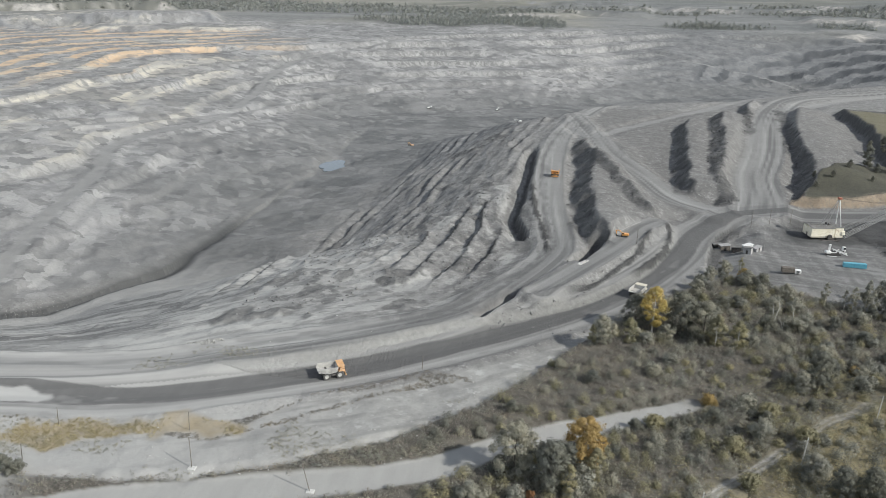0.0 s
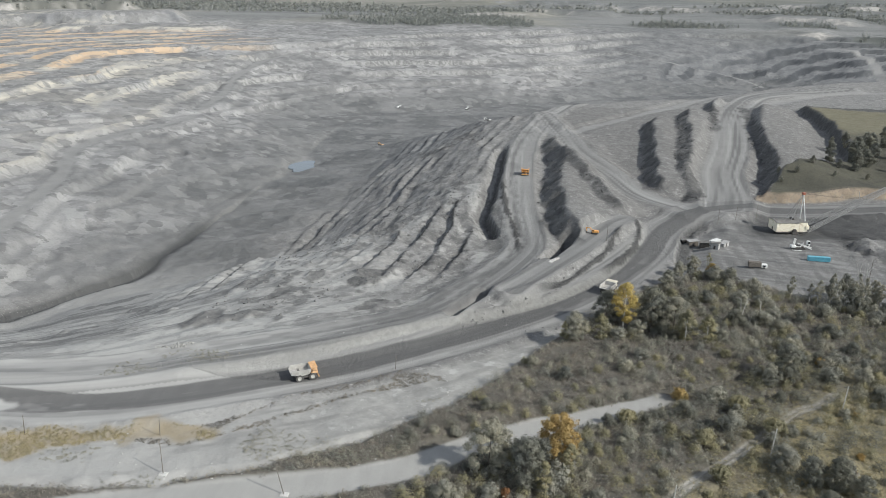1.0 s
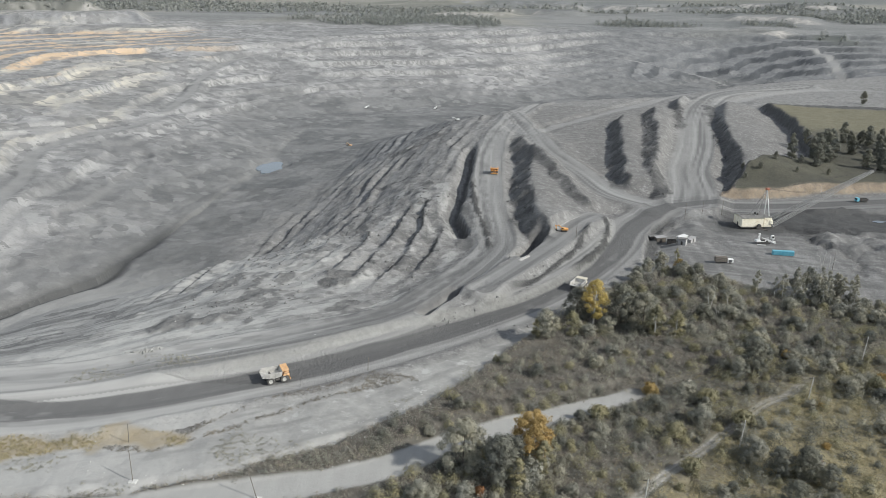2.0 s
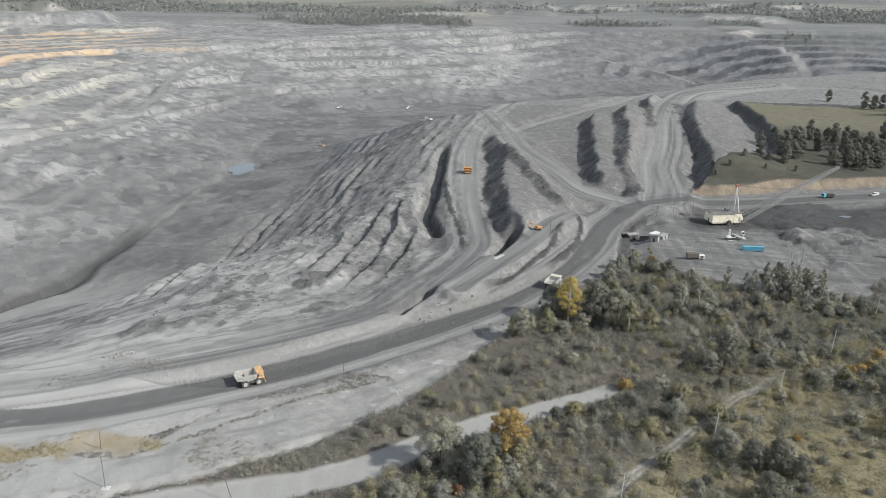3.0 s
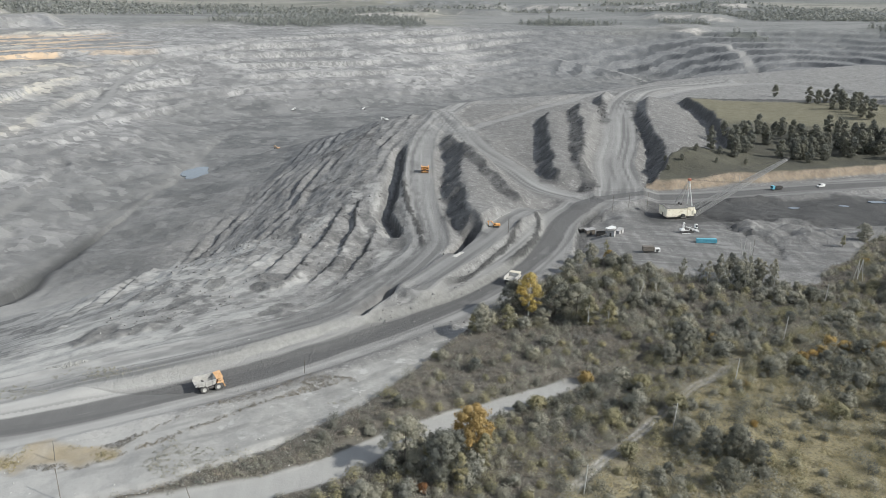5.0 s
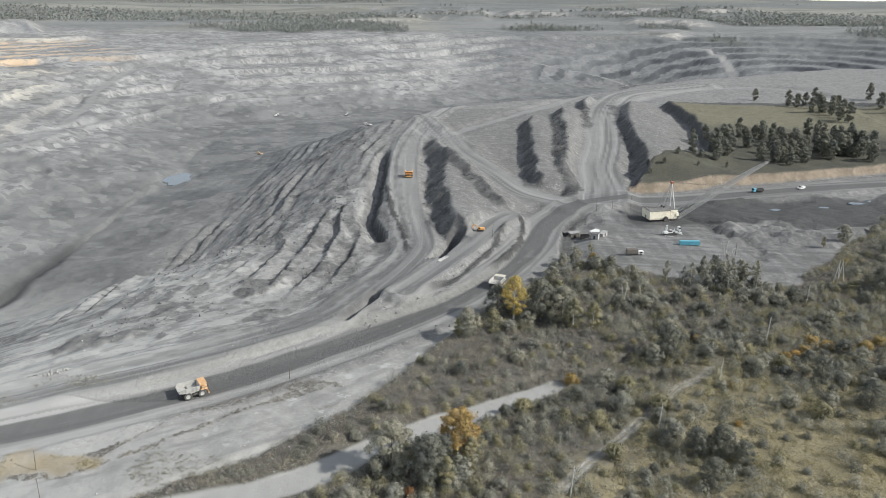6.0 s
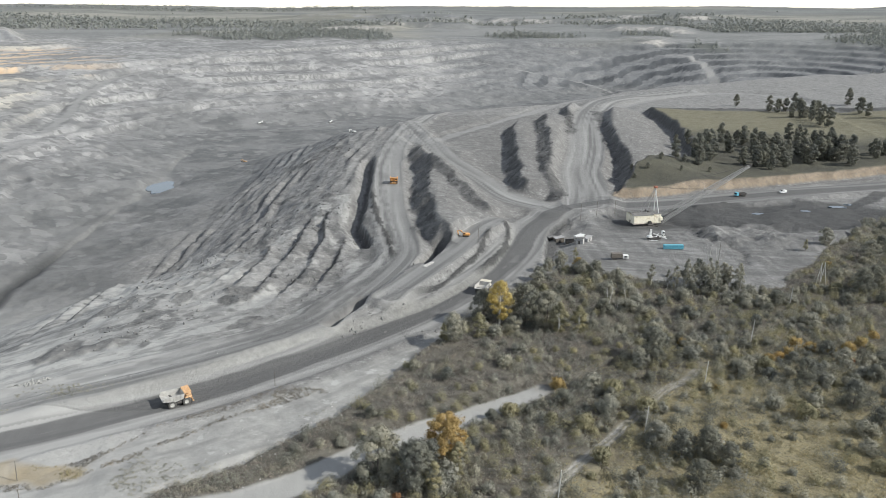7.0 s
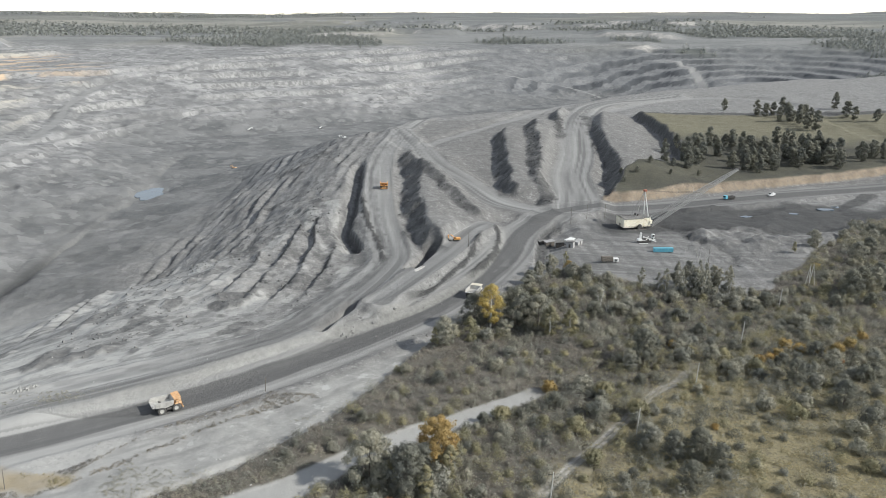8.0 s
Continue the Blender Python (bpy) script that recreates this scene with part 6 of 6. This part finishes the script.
def yard_things():
    # white machine parts lying in front of the dragline
    x, y = 152, 396
    t = thing("crawler_crane", pose(x, y, level(x, y), 0, 0, 8), "white partly dismantled crane on the dragline yard", "crane")
    for s in (-1.6, 1.6):
        part("track", Shape().prism([(-3.2, 0.3), (-2.8, 0), (2.8, 0), (3.2, 0.3), (3.2, 0.9), (2.8, 1.2), (-2.8, 1.2), (-3.2, 0.9)], s - 0.4, s + 0.4), STEEL, t)
    part("body", Shape().box(-4.2, -1.6, -1.2, 1.2, 1.2, 2.5, cut=0.2).box(-1.6, 4.6, -0.7, 0.7, 1.3, 1.8, cut=0.1), WHITE, t)
    part("engine", Shape().box(-1.2, 1.0, -0.7, 0.7, 1.8, 2.6, cut=0.15).box(1.4, 2.4, -1.3, -0.6, 0.9, 2.0, cut=0.1), STEEL, t)
    for x0, y0, x1, y1, h in ((-3.4, -1.0, -2.2, -0.4, 4.6), (-2.0, 0.9, -2.4, 0.2, 4.8), (0.4, -0.8, 2.2, -0.2, 3.4), (3.4, 0.8, 2.6, 0.1, 3.6), (4.2, -0.9, 5.4, -1.6, 3.0)):
        part("strut", Shape().tube([(x0, y0, 1.4), (x1, y1, h)], 0.13, 6), WHITE, t)
    part("mast", lattice((-2.6, 0, 2.4), (-2.3, 0, 5.6), 0.9, 0.9, 4, 0.7, 0.08, 0.05, (0, 1, 0)), WHITE, t)
    part("mast_cap", Shape().box(-2.9, -1.7, -0.5, 0.5, 5.5, 5.9, cut=0.1), WHITE, t)
    part("arm", lattice((-0.5, 0.3, 2.9), (6.8, -0.6, 1.0), 1.0, 0.9, 8, 0.6, 0.09, 0.055, (0, 1, 0)), WHITE, t)
    part("cab", Shape().box(4.3, 5.9, -0.9, 0.8, 2.6, 4.7, cut=0.2), WHITE, t)
    part("window", Shape().box(4.5, 5.7, -0.96, -0.91, 3.4, 4.4), GLASS, t)
    part("cab_post", Shape().tube([(5.0, 0, 1.5), (5.1, 0, 2.7)], 0.3, 8), STEEL, t)
    part("outrigger", Shape().tube([(-4, -2.2, 0.35), (0.5, -3.2, 0.25)], 0.2, 6), WHITE, t)
    part("outrigger", Shape().tube([(4.6, -1.0, 1.2), (7.4, -3.4, 0.25)], 0.2, 6), WHITE, t)
    # blue shipping container
    x, y = 155, 375
    c = thing("shipping_container", pose(x, y, level(x, y), 0, 0, -4), "blue shipping container on the grey yard", "container")
    part("body", Shape().box(-6.1, 6.1, -1.2, 1.2, 0.15, 2.7, cut=0.06), BLUE, c)
    c.scale = (0.86, 0.86, 0.86)
    for yy in (-1.26, 1.19):
        ribs = Shape()
        for k in range(40):
            xx = -5.85 + 0.3 * k
            ribs.box(xx, xx + 0.14, yy, yy + 0.07, 0.3, 2.55)
        ribs.box(-6.0, 6.0, yy + 0.02, yy + 0.05, 0.2, 0.32)
        part("corrugated_wall", ribs, BLUE, c)
    part("roof", Shape().box(-6.1, 6.1, -1.22, 1.22, 2.7, 2.78), BLUE, c)
    for s in (-6.1, 6.1):
        part("door", Shape().box(s - 0.06, s + 0.06, -1.1, 1.1, 0.3, 2.55), BLUE, c)
    # sheds and heaps of sheet metal
    for k, (x, y, turn, l, w, h, mat, word) in enumerate(((98, 399, 12, 5, 3.5, 2.6, WOOD, "weathered dark"), (103, 394, -8, 4.5, 3.2, 2.8, STEEL, "dark grey"), (107, 387, -30, 4, 3, 3.0, ROOFING, "grey"),
                                                          (109, 396, 35, 5, 3, 2.2, WHITE, "white"), (113, 393, 48, 5.5, 2.6, 2.0, ROOFING, "pale grey"), (95, 403, 5, 4, 2.6, 1.8, STEEL, "small dark"))):
        s = thing("shed", pose(x, y, level(x, y) - 0.1, 0, 0, turn), f"{word} sheet metal shed beside the haul road", "shed", "sheds by the road")
        part("wall", Shape().box(-l / 2, l / 2, -w / 2, w / 2, 0, h), mat, s)
        rf = Shape().prism([(-l / 2 - 0.3, h), (l / 2 + 0.3, h + 0.5), (l / 2 + 0.3, h + 0.65), (-l / 2 - 0.3, h + 0.15)], -w / 2 - 0.3, w / 2 + 0.3)
        part("roof", rf, (ROOFING, OLD_ROOF, OLD_ROOF, WHITE, ROOFING, OLD_ROOF)[k], s)
        part("door", Shape().box(-0.5, 0.5, -w / 2 - 0.07, -w / 2, 0.1, 2.0), STEEL, s)
    # trailer with a white cab end
    x, y = 120, 360
    s = thing("trailer", pose(x, y, level(x, y), 0, 0, -3), "dark site trailer with a white end on the yard", "trailer")
    part("body", Shape().box(-3.6, 2.2, -1.3, 1.3, 0.8, 3.2, cut=0.08), WOOD, s)
    part("end_box", Shape().box(2.3, 5.2, -1.2, 1.2, 0.5, 2.2, cut=0.12), WHITE, s)
    part("window", Shape().box(3.0, 4.4, -1.27, -1.21, 1.2, 1.9), GLASS, s)
    tyre, rim = wheel_mesh(0.5, 0.35)
    for xx in (-2.6, -1.4, 3.6):
        for yy in (-1.15, 1.15):
            part("wheel", tyre, None, s, at=pose(xx, yy, 0.5))
    # road vehicles on the right-hand haul road
    x, y = 246, 489
    s = thing("tipper_truck", pose(x, y, level(x, y), 0, 0, 195), "small blue tipper truck on the haul road", "truck")
    part("cab", Shape().box(2.2, 4.2, -1.25, 1.25, 0.9, 3.2, cut=0.15), BLUE, s)
    part("windscreen", Shape().box(4.2, 4.24, -1.1, 1.1, 2.0, 2.9), GLASS, s)
    bed = Shape().box(-4.2, 2.0, -1.25, 1.25, 1.2, 1.4).box(-4.2, 2.0, -1.25, -1.15, 1.4, 2.5).box(-4.2, 2.0, 1.15, 1.25, 1.4, 2.5).box(1.9, 2.0, -1.15, 1.15, 1.4, 2.7).box(-4.2, -4.1, -1.15, 1.15, 1.4, 2.4)
    part("bed", bed, STEEL, s)
    part("chassis", Shape().box(-4.2, 4.0, -0.5, 0.5, 0.7, 1.2), STEEL, s)
    for xx in (-3.2, -1.9, 3.1):
        for yy in (-1.05, 1.05):
            part("wheel", tyre, None, s, at=pose(xx, yy, 0.5))
    x, y = 281, 497
    s = thing("van", pose(x, y, level(x, y), 0, 0, 195), "white van on the haul road", "van")
    part("body", Shape().prism([(-2.6, 0.45), (2.5, 0.45), (2.6, 1.1), (1.5, 1.4), (0.9, 2.2), (-2.5, 2.2), (-2.6, 1.8)], -1.0, 1.0), WHITE, s)
    part("windscreen", Shape().prism([(1.53, 1.42), (1.6, 1.45), (1.0, 2.14), (0.95, 2.1)], -0.85, 0.85), GLASS, s)
    for yy in (-1.02, 1.0):
        part("side_window", Shape().box(-0.2, 1.0, yy, yy + 0.02, 1.45, 2.0), GLASS, s)
    small, _ = wheel_mesh(0.36, 0.25)
    for xx in (-1.7, 1.6):
        for yy in (-0.9, 0.9):
            part("wheel", small, None, s, at=pose(xx, yy, 0.36))


def far_machines():
    for x, y, turn, s, col, label in ((-167, 922, 150, 0.9, ORANGE, "orange digger working on the pit slope"), (-30, 815, 200, 0.85, WHITE, "pale digger on the far spoil slope"),
                                      (-198, 1252, 30, 0.9, WHITE, "pale digger on the dark pit floor"), (-85, 1274, 60, 0.9, WHITE, "pale digger on the dark pit floor")):
        excavator(heading(x, y, turn), label, col, s)


def poles():
    def leaning(x, y, h, dx, dy, label, mat, base=False, r=0.13, kind="pole"):
        z = level(x, y)
        p = thing("utility_pole", pose(x, y, z), label, "pole", "poles")
        part("shaft", Shape().tube([(0, 0, -0.6), (dx, dy, h)], [r, r * 0.7], 8), mat, p)
        if base:
            part("concrete_foot", Shape().box(-1.1, 1.1, -0.9, 0.9, -0.15, 0.25, cut=0.08), CONCRETE, p)
        return p
    for x, y, h in ((78, 196, 9), (109, 225, 9), (44, 165, 9), (141, 257, 9.5), (176, 293, 9), (252, 352, 9)):
        p = leaning(x, y, h, 0.5, -0.1, "pale concrete power pole beside the footpath", CONCRETE, r=0.2)
        part("crossarm", Shape().box(-0.9, 0.9, -0.06, 0.06, h - 0.6, h - 0.48).tube([(-0.8, 0, h - 0.5), (-0.8, 0, h - 0.25)], 0.06, 5).tube([(0.8, 0, h - 0.5), (0.8, 0, h - 0.25)], 0.06, 5), STEEL, p)
    for x, y, s in ((201, 316, 1), (206, 316, -1)):
        p = leaning(x, y, 11, 1.8 * s, 0, "pale A-frame power pole on the clearing", CONCRETE, r=0.17)
        part("brace_leg", Shape().tube([(2.6 * s, 0.6, -0.5), (1.75 * s, 0, 10.5)], 0.14, 6), CONCRETE, p)
    for x, y, h, dx, dy in ((-91, 166, 7.5, -1.6, 3.0), (-56, 162, 7.5, -2.6, 2.0)):
        leaning(x, y, h, dx, dy, "leaning dark wooden pole on a concrete foot", WOOD, True)
    for x, y, h in ((-141, 181, 6), (-101, 185, 6), (-38, 234, 5.0), (-140, 163, 5)):
        leaning(x, y, h, 0.2, 0.3, "dark wooden post beside the haul road", WOOD)
    for x, y, h in ((120, 436, 10), (131, 440, 9), (144, 445, 9), (49, 374, 8), (170, 352, 10)):
        leaning(x, y, h, 0.1, 0.0, "dark power pole beside the haul road", WOOD)
    # wires along the footpath
    ends = [Vector((x + 0.5, y - 0.1, level(x, y) + h - 0.25)) for x, y, h in ((44, 165, 9), (78, 196, 9), (109, 225, 9), (141, 257, 9.5), (176, 293, 9))]
    for a, b in zip(ends, ends[1:]):
        w = Shape()
        for off in (-0.8, 0.8):
            pts = [a.lerp(b, k / 8) + Vector((off, 0, -0.9 * 4 * (k / 8) * (1 - k / 8))) for k in range(9)]
            w.tube(pts, 0.02, 4)
        tagged(new("power_line", w.mesh("power_line", STEEL)), "thin sagging wires between the concrete poles", "wires", "wires")


def water():
    m = Mat("pit_water", 0.08)
    m.bsdf.inputs["Specular IOR Level"].default_value = 0.6
    m.color(m.mix(m.noise(0.2, 3), (0.07, 0.09, 0.11), (0.10, 0.12, 0.14)))
    m.bump(m.noise(1.5, 3), 0.05, 0.02)
    def sheet(x, y, rx, ry, z, seed, label):
        rng = np.random.RandomState(seed)
        n = 40
        ring = [(x + rx * math.cos(a) * r, y + ry * math.sin(a) * r, z) for a, r in zip(np.linspace(0, 2 * math.pi, n, endpoint=False), 0.85 + 0.2 * np.convolve(rng.rand(n + 4) * 5 - 2, np.ones(5) / 5, "valid"))]
        lower = [(p[0], p[1], z - 1.0) for p in ring]
        sh = Shape().add(ring + lower, [tuple(range(n)), tuple(range(2 * n - 1, n - 1, -1))] + [((i + 1) % n, i, n + i, n + (i + 1) % n) for i in range(n)])
        return tagged(new("water", sh.mesh("water", m.mat)), label, "water", kind="structure")
    sheet(-235, 808, 16, 30, -60.7, 1, "still blue-grey pond on the pit floor")
    for k, (px, py, pr) in enumerate(((237, 399, 6), (238, 447, 5), (299, 461, 7), (271, 449, 4), (312, 468, 5))):
        sheet(px, py, pr * 0.8, pr * 0.5, level(px, py) + 0.25, 3 + k, "shallow puddle on the coal yard")


trucks()
dragline(158, 429)

def slurry_pipe():
    spots = [(27, 366), (34, 379), (42, 393), (49, 406), (56, 419)]
    p = thing("slurry_pipe", pose(27, 366, 0), "pale steel pipe lying along the bank by the excavator", "pipe")
    line = [(x - 27, y - 366, level(x, y) + 0.5) for x, y in spots]
    part("pipe_run", Shape().tube(line, [0.16] * 5, 8), GREYSTEEL, p)
    for x, y, z in line[1:4]:
        part("flange", Shape().tube([(x - 0.1, y - 0.18, z), (x + 0.1, y + 0.18, z)], [0.27, 0.27], 10), STEEL, p)


slurry_pipe()
excavator(heading(44, 387, 175), "small orange excavator digging the bank by the road", VIVID, 0.74)
yard_things()
far_machines()
poles()
water()
